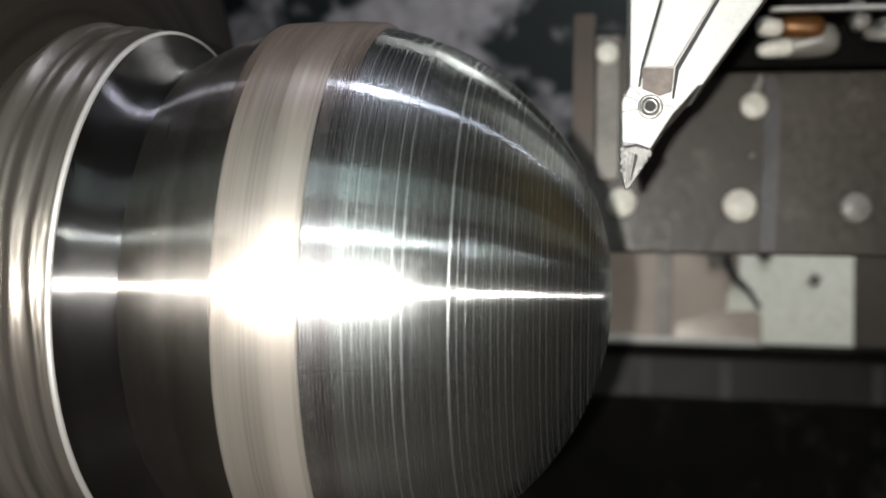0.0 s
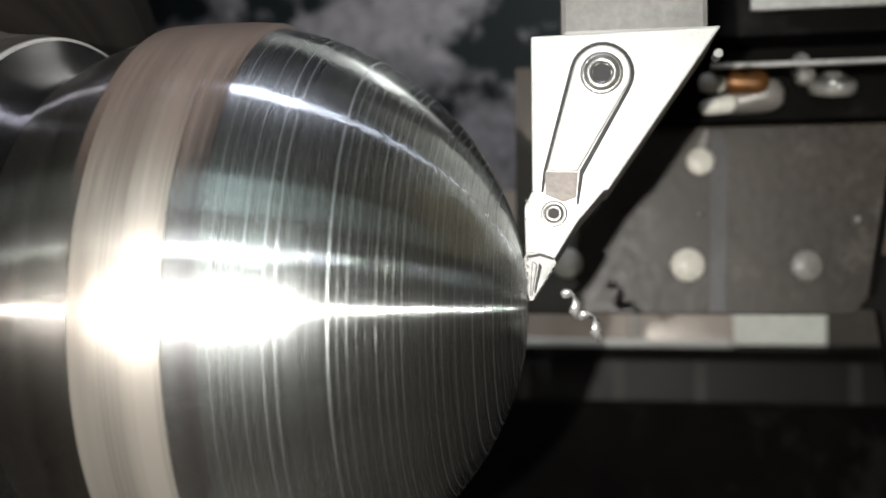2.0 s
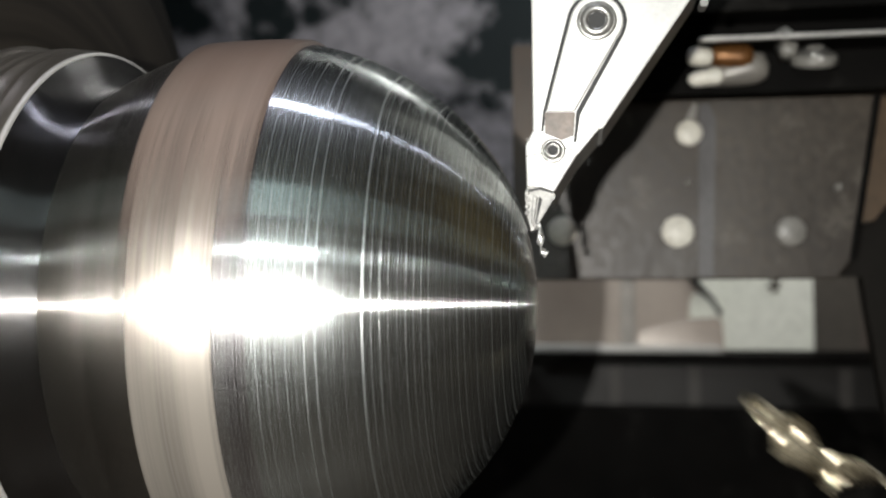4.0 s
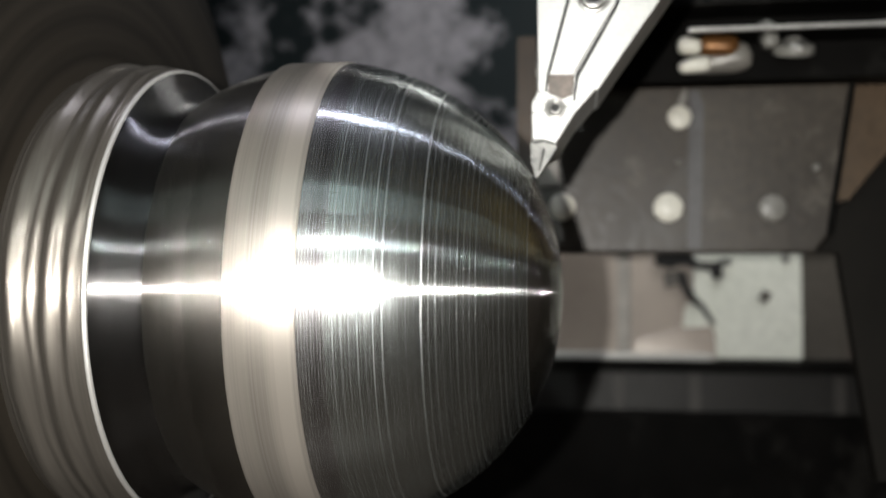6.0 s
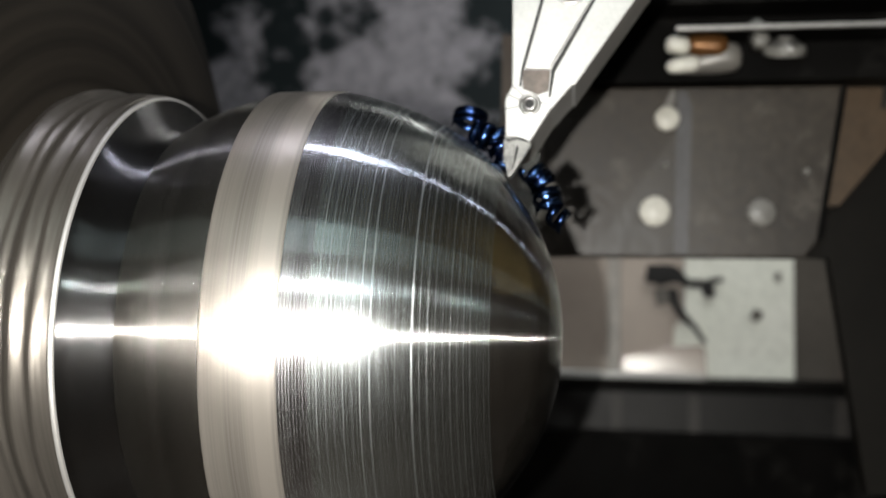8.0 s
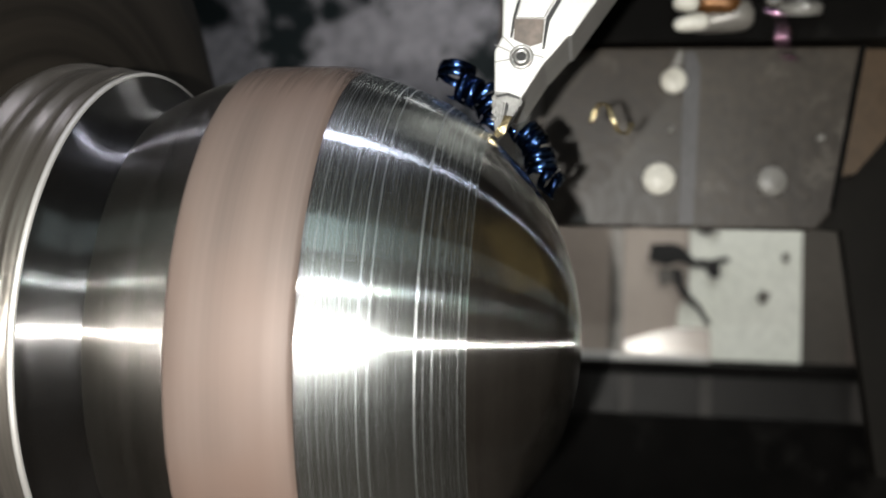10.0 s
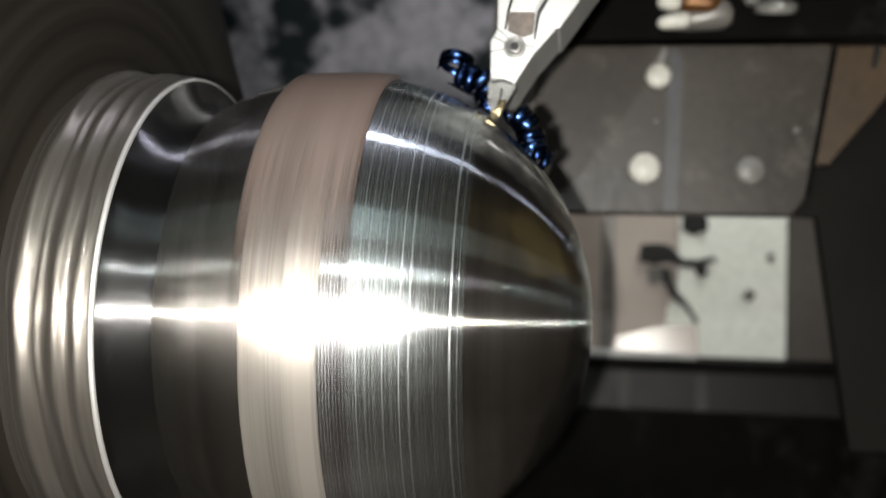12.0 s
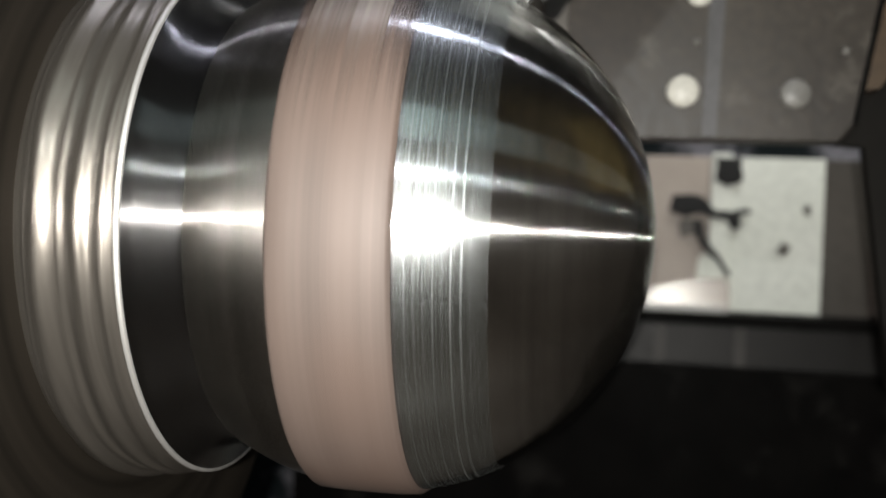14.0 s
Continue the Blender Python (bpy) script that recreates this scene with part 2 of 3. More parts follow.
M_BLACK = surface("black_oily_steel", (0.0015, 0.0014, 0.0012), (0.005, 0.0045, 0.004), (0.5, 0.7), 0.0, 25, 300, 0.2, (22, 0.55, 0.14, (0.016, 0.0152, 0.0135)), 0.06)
M_EDGE = surface("bare_steel_edge", (0.45, 0.44, 0.42), (0.6, 0.59, 0.57), (0.3, 0.5), 0.4)
M_BRASS = surface("brown_brass", (0.12, 0.05, 0.015), (0.19, 0.085, 0.026), (0.3, 0.45), 0.5, 80, 500)
M_RUST = surface("rusty_brown_steel", (0.022, 0.012, 0.005), (0.05, 0.028, 0.012), (0.4, 0.6), 0, 40, 300, 0.2)
M_POST = surface("worn_pale_steel", (0.10, 0.092, 0.08), (0.19, 0.175, 0.155), (0.35, 0.5), 0.2, 60, 400, 0.2)
M_TAN = surface("tan_painted_steel", (0.052, 0.031, 0.0145), (0.084, 0.052, 0.026), (0.4, 0.6), 0, 25, 300, 0.2, (35, 0.64, 0.08, (0.05, 0.035, 0.02)))
M_PANEL = surface("stained_pale_panel", (0.80, 0.83, 0.74), (0.88, 0.90, 0.82), (0.35, 0.55), 0, 14, 200, 0.15, (13, 0.64, 0.14, (0.34, 0.335, 0.29)), 0.5, 0.3)
M_LIP = surface("wet_glare_white_paint", (0.62, 0.62, 0.59), (0.74, 0.74, 0.70), (0.13, 0.20), 0.1, 14, 200, 0.02, None, 0.9, 0.1)
M_WET = surface("wet_pinkish_paint", (0.34, 0.288, 0.245), (0.45, 0.39, 0.333), (0.17, 0.23), 0.16, 14, 200, 0.02, None, 1.0, 0.15)
M_PINKISH = surface("pinkish_grey_panel", (0.35, 0.295, 0.25), (0.47, 0.405, 0.345), (0.35, 0.55), 0, 14, 200, 0.15, (14, 0.70, 0.06, (0.06, 0.055, 0.05)), 0.5, 0.15)
M_GREYBROWN = surface("grey_brown_panel", (0.09, 0.083, 0.07), (0.14, 0.13, 0.112), (0.4, 0.6), 0, 10, 200, 0.15)
M_SIDE = surface("dull_brown_panel", (0.055, 0.048, 0.039), (0.085, 0.075, 0.062), (0.4, 0.6), 0, 10, 200, 0.15)
# Dark brown that holds the shade beside and below the guard in its colour.
M_SHADE = surface("shade_brown_sheet", (0.0042, 0.0036, 0.0028), (0.010, 0.0088, 0.007), (0.5, 0.7), 0.0, 12, 200, 0.2, None, 0.12)
M_BAR = surface("dark_rail_steel", (0.008, 0.0075, 0.0067), (0.019, 0.0178, 0.016), (0.35, 0.6), 0.2, 12, 200, 0.2)
M_RIB = surface("smeared_rail_steel", (0.03, 0.027, 0.024), (0.058, 0.053, 0.048), (0.4, 0.6), 0.1, 12, 200, 0.2)
M_WALL = surface("splashed_lilac_grey_wall", (0.225, 0.22, 0.243), (0.33, 0.32, 0.348), (0.45, 0.65), 0, 5, 120, 0.2, (8.0, 0.455, 0.07, (0.010, 0.0145, 0.016)), 0.12, 0.8)
M_ROOM = surface("dark_enclosure_paint", (0.025, 0.025, 0.025), (0.045, 0.044, 0.041), (0.4, 0.6), 0, 6, 150, 0.2)
M_ROOM_BROWN = surface("brown_enclosure_paint", (0.052, 0.041, 0.034), (0.085, 0.067, 0.056), (0.4, 0.6), 0, 6, 150, 0.2)
M_TRAY = surface("oily_chip_tray", (0.084, 0.069, 0.057), (0.125, 0.107, 0.09), (0.4, 0.6), 0, 6, 150, 0.2)
M_YELLOW = surface("yellow_tan_paint", (0.50, 0.36, 0.14), (0.62, 0.47, 0.22), (0.4, 0.6), 0, 8, 150, 0.2)
M_BLUECHIP = surface("blue_tempered_steel", (0.008, 0.014, 0.036), (0.055, 0.115, 0.27), (0.12, 0.25), 1.0, 150, 900, 0.3)
M_GOLDCHIP = surface("straw_tempered_steel", (0.55, 0.42, 0.20), (0.80, 0.68, 0.42), (0.15, 0.3), 0.9, 150, 900, 0.3)
M_SILVERCHIP = surface("bright_chip_steel", (0.65, 0.65, 0.63), (0.85, 0.85, 0.82), (0.2, 0.4), 0.75, 150, 900, 0.3)
M_STRAWCHIP = surface("pale_straw_steel", (0.42, 0.37, 0.25), (0.66, 0.60, 0.46), (0.2, 0.35), 0.85, 150, 900, 0.3)
M_PURPLECHIP = surface("purple_tempered_steel", (0.35, 0.16, 0.24), (0.62, 0.40, 0.55), (0.15, 0.3), 0.95, 150, 900, 0.3)


# ---- mesh helpers ----
def finish(bm, name, mat, smooth=True):
    bmesh.ops.recalc_face_normals(bm, faces=bm.faces)
    me = bpy.data.meshes.new(name)
    bm.to_mesh(me)
    bm.free()
    if smooth:
        me.polygons.foreach_set("use_smooth", [True] * len(me.polygons))
    me.materials.append(mat)
    return me


def part(name, bm, mat, parent, label="", smooth=False):
    ob = new(name, finish(bm, name, mat, smooth))
    ob.parent = parent
    if label:
        tagged(ob, label)
    return ob


def thing(name, label, category, at=(0, 0, 0), group="", kind=""):
    ob = new(name)
    ob.empty_display_size = 0.01
    ob.location = S(*at)
    return tagged(ob, label, category, group, kind)


def revolve(profile, segs=144, closed=False):
    """Profile of (x, r) in radii turned round the x axis."""
    bm = bmesh.new()
    rings = []
    for x, r in profile:
        if r < 1e-6:
            rings.append([bm.verts.new((x * R, 0, 0))])
        else:
            rings.append([bm.verts.new((x * R, -r * R * math.sin(2 * math.pi * k / segs), r * R * math.cos(2 * math.pi * k / segs))) for k in range(segs)])
    pairs = list(zip(rings, rings[1:])) + ([(rings[-1], rings[0])] if closed else [])
    for a, b in pairs:
        for k in range(segs):
            j = (k + 1) % segs
            if len(a) == 1:
                bm.faces.new((a[0], b[k], b[j]))
            elif len(b) == 1:
                bm.faces.new((a[k], a[j], b[0]))
            else:
                bm.faces.new((a[k], a[j], b[j], b[k]))
    return bm


def slab(points, y0, y1, bevel=0.0):
    """A plate with an outline of (x, z) in radii, from depth y0 to y1."""
    bm = bmesh.new()
    f = bm.faces.new([bm.verts.new((x * R, y0 * R, z * R)) for x, z in points])
    ext = bmesh.ops.extrude_face_region(bm, geom=[f])
    bmesh.ops.translate(bm, vec=(0, (y1 - y0) * R, 0), verts=[v for v in ext["geom"] if isinstance(v, bmesh.types.BMVert)])
    if bevel:
        bmesh.ops.bevel(bm, geom=bm.edges[:], offset=bevel * R, segments=2, affect="EDGES", profile=0.6)
    return bm


def box(x0, x1, y0, y1, z0, z1, bevel=0.0):
    return slab([(x0, z0), (x1, z0), (x1, z1), (x0, z1)], y0, y1, bevel)


def disc(x, z, y0, y1, r0, r1=None, segs=32, bevel=0.0, inner=0.0):
    """A round stud whose axis runs along depth: radius r0 at y0 and r1 at y1; inner leaves a hole."""
    r1 = r0 if r1 is None else r1
    prof = [(y0, inner), (y0, r0 - bevel), (y0 + bevel, r0), (y1, r1), (y1, inner)] if y1 > y0 else None
    bm = revolve([(a, max(b, 0)) for a, b in prof], segs, inner > 0)
    bm.transform(Matrix.Translation((x * R, 0, z * R)) @ Matrix.Rotation(math.pi / 2, 4, "Z"))
    return bm


def merged(*bms):
    out = bmesh.new()
    for b in bms:
        me = bpy.data.meshes.new("tmp")
        b.to_mesh(me)
        b.free()
        out.from_mesh(me)
        bpy.data.meshes.remove(me)
    return out


def arc(cx, cz, r, a0, a1, n=12):
    return [(cx + r * math.cos(math.radians(a0 + (a1 - a0) * k / n)), cz + r * math.sin(math.radians(a0 + (a1 - a0) * k / n))) for k in range(n + 1)]


# ---- tool path: (seconds, x, z) of the cutting tip ----
TIP = [(0, 1.038, 0.395), (0.5, 1.049, 0.224), (1.0, 1.045, 0.053), (1.25, 1.022, 0.0), (1.5, 1.008, -0.01)]
ANGLES = [(2.0, 1.2), (2.5, 3.6), (3.0, 7.0), (3.5, 10.8), (4.0, 15.6), (4.75, 21.0), (5.6, 27.0), (6.5, 33.0), (7.0, 36.0), (7.5, 38.4),
          (8.3, 42.2), (9.1, 45.6), (10.0, 49.0), (10.5, 50.8), (11.0, 52.3), (11.5, 54.0), (12.0, 56.0), (12.5, 57.5), (13.0, 59.0), (13.5, 60.6), (14.0, 62.4)]
TIP += [(t, 1.003 * math.cos(radians(a)), 1.003 * math.sin(radians(a))) for t, a in ANGLES]


def cut_time(angle):
    for (t0, a0), (t1, a1) in zip(ANGLES, ANGLES[1:]):
        if a0 <= angle <= a1:
            return t0 + (t1 - t0) * (angle - a0) / (a1 - a0)
    return 1.6 if angle < 2 else None


# spindle angle, as the shutter shows it: (seconds, degrees)
SPIN = [(0, 62), (0.2, 78), (0.4, 86), (0.5, 93), (0.8, 150), (1.0, 200), (1.3, 245), (1.5, 288), (1.7, 325), (1.8, 370), (2.0, 435), (2.3, 470), (2.5, 512),
        (2.8, 555), (3.0, 575), (3.3, 655), (3.5, 712), (3.7, 775), (4.0, 810), (4.2, 870), (6.3, 1540), (6.5, 1600), (6.7, 1645), (7.0, 1685), (7.1, 1730),
        (7.2, 1815), (7.3, 1890), (7.4, 1958), (7.5, 2052), (7.6, 2168), (7.7, 2310)]
SPIN += [(9.8, 3480), (10.0, 3420), (10.3, 3340), (10.6, 3325), (10.9, 3328), (11.1, 3345), (11.3, 3390), (11.5, 3455), (11.7, 3550), (11.9, 3650), (12.0, 3690),
         (12.1, 3770), (12.3, 3910), (12.5, 4054), (12.7, 4200), (12.8, 4300), (12.9, 4410), (13.0, 4510), (13.2, 4710), (13.4, 4880), (13.5, 4990), (13.6, 5130), (13.8, 5350), (14.0, 5615)]


def spin_at(t):
    for (t0, a0), (t1, a1) in zip(SPIN, SPIN[1:]):
        if t0 <= t <= t1:
            return a0 + (a1 - a0) * (t - t0) / (t1 - t0)
    return SPIN[-1][1]


# ---- enclosure ----
def wall(name, x0, x1, y0, y1, z0, z1, mat, label, category="wall"):
    ob = new(name, finish(box(x0, x1, y0, y1, z0, z1), name, mat, False))
    ob.location = S(0, 0, 0)
    return tagged(ob, label, category, kind="structure")


wall("wall_back", -9, 11, 8.95, 9.3, -7, 11, M_WALL, "lilac-grey machine back wall with dark splashed stains")
wall("wall_west", -9.35, -9, -12, 9.3, -7, 11, M_ROOM, "dark painted enclosure wall beside the headstock")
wall("wall_east", 11, 11.35, -12, 9.3, -7, 11, M_TRAY, "grey painted enclosure wall")
wall("wall_front", -9.35, 11.35, -12.35, -12, -7, 11, M_ROOM_BROWN, "brown painted front of the enclosure")
wall("ceiling", -9.35, 11.35, -12.35, 9.3, 11, 11.3, M_ROOM, "dark painted enclosure roof", "ceiling")
wall("floor", -9.35, 11.35, -12.35, 9.3, -7.3, -7, M_TRAY, "brown oily chip tray", "floor")

wall("side_panel", 10.8, 10.99, 1.5, 8.5, 2.6, 7.5, M_YELLOW, "yellow-tan painted panel on the enclosure wall", "panel")

MOVING = {}


# ---- the workpiece ----
def build_workpiece():
    w = thing("workpiece", "turned steel ball with brown raw band, spinning in the chuck", "workpiece")
    core = 0.9945
    prof = [(core, 0.0)]
    prof += [(core * math.cos(radians(a)), core * math.sin(radians(a))) for a in (0.7, 1.5, 3, 5, 8, 11, 14, 18, 22, 26, 30, 34, 38, 42, 46, 50, 54, 58, 62, 66, 70, 74, 77.5)]
    part("finished_ball", revolve(prof, 192), M_FINISH, w, "smooth finished end of the ball", True)
    # stock rings still to be cut, one degree each
    rnd = random.Random(4)
    for i in range(78):
        a0, a1 = radians(i), radians(i + 1)
        lift = rnd.uniform(-0.0002, 0.0002)
        r0 = 1.0 + lift + rnd.uniform(-0.00003, 0.00003)
        r1 = 1.0 + lift + rnd.uniform(-0.00003, 0.00003)
        am = (a0 + a1) / 2
        skin = [(r0 * math.cos(a0), r0 * math.sin(a0) + 1e-4), ((1 + lift) * math.cos(am), (1 + lift) * math.sin(am)), (r1 * math.cos(a1), r1 * math.sin(a1))]
        sides = [[(0.985 * math.cos(a), 0.985 * math.sin(a) + 1e-4), (r * math.cos(a), r * math.sin(a) + 1e-4)] for a, r in ((a0, r0), (a1, r1))]
        walls = [revolve(side, 144) for side in sides]
        # Ring walls get a dark colour, for the shadow line at the cut step.
        for bm in walls:
            for f in bm.faces:
                f.material_index = 1
        ring = part("stock_ring", merged(revolve(skin, 144), *walls), M_ROUGH, w, "", True)
        ring.data.materials.append(M_SOCKET)
        t = cut_time(i + 0.5)
        if t is not None:
            home, gone = pose(0, 0, 0), pose(-0.055 * R, 0, 0)
            MOVING[ring] = [(0, home), (max(0.1, t - 0.05), home), (t + 0.05, gone), (14, gone)]
    # shoulder grooves, band, neck and flange
    part("groove_collar", revolve([(0.245, 0.9), (0.208, 0.9787), (0.175, 0.986), (0.14, 0.9925), (0.112, 0.994), (0.10, 0.96)], 192), M_COLLARSTEEL, w, "dark finely grooved collar", True)
    part("band", revolve([(0.112, 0.96), (0.112, 0.996), (0.108, 1.0), (-0.02, 1.002), (-0.142, 1.0), (-0.147, 0.996), (-0.147, 0.96)], 192), M_BAND, w, "bright turned band", True)
    neck = [(-x, math.sqrt(1 - x * x) - 0.0045) for x in (0.14 + 0.36 * k / 24 for k in range(25))]
    part("neck", revolve(neck, 192), M_NECK, w, "dark turned back of the ball", True)
    p0, p1, p2, p3 = (-0.50, 0.8615), (-0.562, 0.826), (-0.646, 0.865), (-0.646, 0.974)
    fillet = [tuple((1 - u) ** 3 * p0[i] + 3 * u * (1 - u) ** 2 * p1[i] + 3 * u * u * (1 - u) * p2[i] + u ** 3 * p3[i] for i in (0, 1)) for u in (k / 28 for k in range(29))]
    fillet[16] = (fillet[16][0], fillet[16][1] + 0.0022)  # a fine tool mark
    part("fillet", revolve(fillet, 192), M_FILLET, w, "mirror-dark hollow fillet", True)
    rim = [(-0.646, 0.974), (-0.646, 0.980), (-0.650, 0.985), (-0.657, 0.987), (-0.662, 0.986)]
    part("rim", revolve(rim, 192), M_RIM, w, "bright sharp rim", True)
    crests = ((-0.705, 0.024, 0.011), (-0.775, 0.034, 0.017), (-0.905, 0.045, 0.022), (-0.838, 0.018, 0.007))
    fl = [(-0.661, 0.986)]
    for k in range(44):
        x = -0.665 - 0.29 * k / 43
        fl.append((x, 0.984 + 0.02 * k / 43 + sum(h * math.exp(-((x - c) / w) ** 2) for c, w, h in ((c, 0.7 * w, h) for c, w, h in crests))))
    fl += [(-0.97, 0.985), (-1.05, 0.97)]
    bm = revolve(fl, 192)
    for v in bm.verts:  # rough-forged: the ridges wander and swell round the turn
        x, a, r = v.co.x / R, math.atan2(v.co.y, v.co.z), math.hypot(v.co.y, v.co.z)
        k = max(0.0, min(1.0, (-0.668 - x) / 0.03))
        v.co.x += k * R * (0.012 * math.sin(2 * a + 1 + 6 * x) + 0.007 * math.sin(5 * a + 9 * x) + 0.003 * math.sin(13 * a + 30 * x))
        g = 1 + k * (0.0035 * math.sin(3 * a + 14 * x) + 0.0016 * math.sin(9 * a - 25 * x) + 0.0005 * math.sin(23 * a + 60 * x))
        v.co.y, v.co.z = v.co.y * g, v.co.z * g
    part("flange", bm, M_FLANGE, w, "streaky rough-forged flange", True)
    # raw skin over half the band
    bm = bmesh.new()
    nseg, xs = 72, [-0.19, -0.184, -0.17, -0.1, 0.0, 0.1, 0.18, 0.193, 0.199]
    hs = [0.972, 0.990, 1.003, 1.006, 1.007, 1.006, 1.0, 0.992, 0.978]
    rows = []
    for k in range(nseg + 1):
        a = radians(-180 * k / nseg)
        rows.append([bm.verts.new((x * R, -h * R * math.sin(a), h * R * math.cos(a))) for x, h in zip(xs, hs)])
    for p, q in zip(rows, rows[1:]):
        for j in range(len(xs) - 1):
            bm.faces.new((p[j], p[j + 1], q[j + 1], q[j]))
    part("raw_skin", bm, M_SKIN, w, "matt copper-brown unturned half of the band", True)
    return w


workpiece = build_workpiece()


def build_chuck():
    c = thing("lathe_chuck", "worn grey steel lathe chuck with pie jaws, spinning", "chuck")
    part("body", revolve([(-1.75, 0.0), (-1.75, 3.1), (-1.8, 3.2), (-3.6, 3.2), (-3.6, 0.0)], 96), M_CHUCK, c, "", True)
    for k in range(3):
        bm = bmesh.new()
        prof = [(-1.0, 0.96), (-1.0, 1.75), (-1.06, 1.82), (-1.3, 1.85), (-1.3, 2.45), (-1.36, 2.5), (-1.745, 2.5), (-1.745, 0.96)]
        n, rows = 30, []
        for j in range(n + 1):
            a = radians(120 * k + 0.01 + 119.98 * j / n)
            rows.append([bm.verts.new((x * R, -r * R * math.sin(a), r * R * math.cos(a))) for x, r in prof])
        for p, q in zip(rows, rows[1:]):
            for j in range(len(prof)):
                i = (j + 1) % len(prof)
                bm.faces.new((p[j], p[i], q[i], q[j]))
        bm.faces.new(rows[0])
        bm.faces.new(rows[-1])
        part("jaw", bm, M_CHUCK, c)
    return c


chuck = build_chuck()
head = thing("headstock", "dark cast headstock that carries the spindle", "headstock", kind="structure")
part("housing", box(-8.99, -4.0, -3.6, 3.6, -6.99, 3.9, 0.1), M_ROOM, head)
part("spindle_nose", revolve([(-4.01, 0.0), (-4.01, 2.2), (-3.61, 2.2), (-3.61, 0.0)], 64), M_CHUCK, head, "", True)


# ---- the cutting tool (origin at the tip) ----
def build_tool():
    t = thing("tool_holder", "nickel-plated clamp tool holder with a slim carbide insert", "tool holder")
    body = [(0.012, 0.385), (0.009, 0.932), (0.659, 0.944), (0.275, 0.385), (0.262, 0.385), (0.19, 0.30), (0.175, 0.285), (0.10, 0.165), (0.085, 0.14), (0.04, 0.12), (-0.012, 0.16), (-0.016, 0.33)]
    part("head", slab(body, 0.0, 0.42, 0.008), M_NICKEL, t)
    c = (0.255, 0.79)
    arm = arc(*c, 0.098, 160, -25, 14) + [(0.17, 0.452), (0.064, 0.455)]
    part("clamp_arm", slab(arm, -0.018, -0.002, 0.006), M_NICKEL, t, "raised clamp arm")
    # No hollow is cut: a thin brown plate carries the recess's shade.
    shadow_gap = [(0.058, 0.452), (0.172, 0.449), (0.165, 0.36), (0.12, 0.345), (0.058, 0.372)]
    part("recess", slab(shadow_gap, -0.006, -0.001), M_RECESS, t, "brown shaded recess")
    outline = arc(*c, 0.112, 165, -28, 14) + [(0.190, 0.44), (0.174, 0.335), (0.165, 0.335), (0.176, 0.452)] + arc(*c, 0.0995, -26, 162, 14) + [(0.062, 0.452), (0.052, 0.38), (0.043, 0.38), (0.051, 0.455)]
    part("slot", slab(outline, -0.004, -0.0005), M_SOCKET, t, "dark slot round the clamp")
    s1 = part("clamp_screw", merged(disc(*c, -0.035, -0.012, 0.062, bevel=0.01, inner=0.034), disc(*c, -0.022, -0.014, 0.074, bevel=0.004, inner=0.05)), M_SCREW, t, "socket screw in a ring", True)
    part("socket", disc(*c, -0.0245, -0.0185, 0.036, segs=6), M_SOCKET, s1)
    c2 = (0.088, 0.305)
    s2 = part("insert_screw", merged(disc(*c2, -0.024, -0.004, 0.032, bevel=0.006, inner=0.018), disc(*c2, -0.010, -0.004, 0.046, bevel=0.004, inner=0.034)), M_SCREW, t, "small insert screw", True)
    part("socket", disc(*c2, -0.014, -0.003, 0.02, segs=6), M_SOCKET, s2)
    ins = [(0.002, 0.0), (0.016, 0.004), (0.055, 0.065), (0.098, 0.135), (0.086, 0.155), (0.045, 0.17), (-0.006, 0.175), (-0.02, 0.15), (-0.012, 0.06)]
    i = part("insert", slab(ins, -0.012, 0.05, 0.003), M_CARBIDE, t, "carbide insert with chip-breaker teeth")
    for k in range(4):
        part("tooth", box(-0.019, -0.002, -0.018, 0.0, 0.062 + 0.026 * k, 0.076 + 0.026 * k, 0.003), M_CARBIDE, i)
        part("tooth", slab([(0.045 + 0.013 * k, 0.056 + 0.02 * k), (0.052 + 0.013 * k, 0.056 + 0.02 * k), (0.058 + 0.013 * k, 0.068 + 0.02 * k), (0.05 + 0.013 * k, 0.07 + 0.02 * k)], -0.022, 0.0, 0.003), M_CARBIDE, i)
    part("ridge", slab([(0.004, 0.02), (0.012, 0.018), (0.030, 0.13), (0.012, 0.14)], -0.022, -0.008, 0.003), M_CARBIDE, i)
    part("groove", slab([(0.018, 0.03), (0.024, 0.03), (0.046, 0.12), (0.036, 0.135)], -0.0135, -0.0115), M_SOCKET, i, "dark chip groove")
    part("groove", slab([(-0.010, 0.16), (0.0, 0.15), (0.04, 0.158), (0.085, 0.143), (0.087, 0.150), (0.04, 0.167), (0.0, 0.16)], -0.0135, -0.0115), M_SOCKET, i, "dark seat line")
    for x0, z0, x1, z1 in ((0.045, 0.325, -0.012, 0.35), (0.06, 0.34, 0.012, 0.385), (0.132, 0.312, 0.175, 0.30), (0.045, 0.295, -0.014, 0.285)):
        part("seat_line", slab([(x0, z0), (x1, z1), (x1, z1 + 0.005), (x0, z0 + 0.005)], -0.002, -0.0004), M_SHANK, t)
    part("shank", box(0.11, 0.63, 0.10, 0.75, 0.95, 2.4, 0.02), M_SHANK, t, "grey square shank")
    part("lug", disc(0.655, 0.86, 0.05, 0.12, 0.016), M_SCREW, t)
    return t


tool = build_tool()


# ---- turret parts that travel with the tool (origin at the tip) ----
PY = 2.87


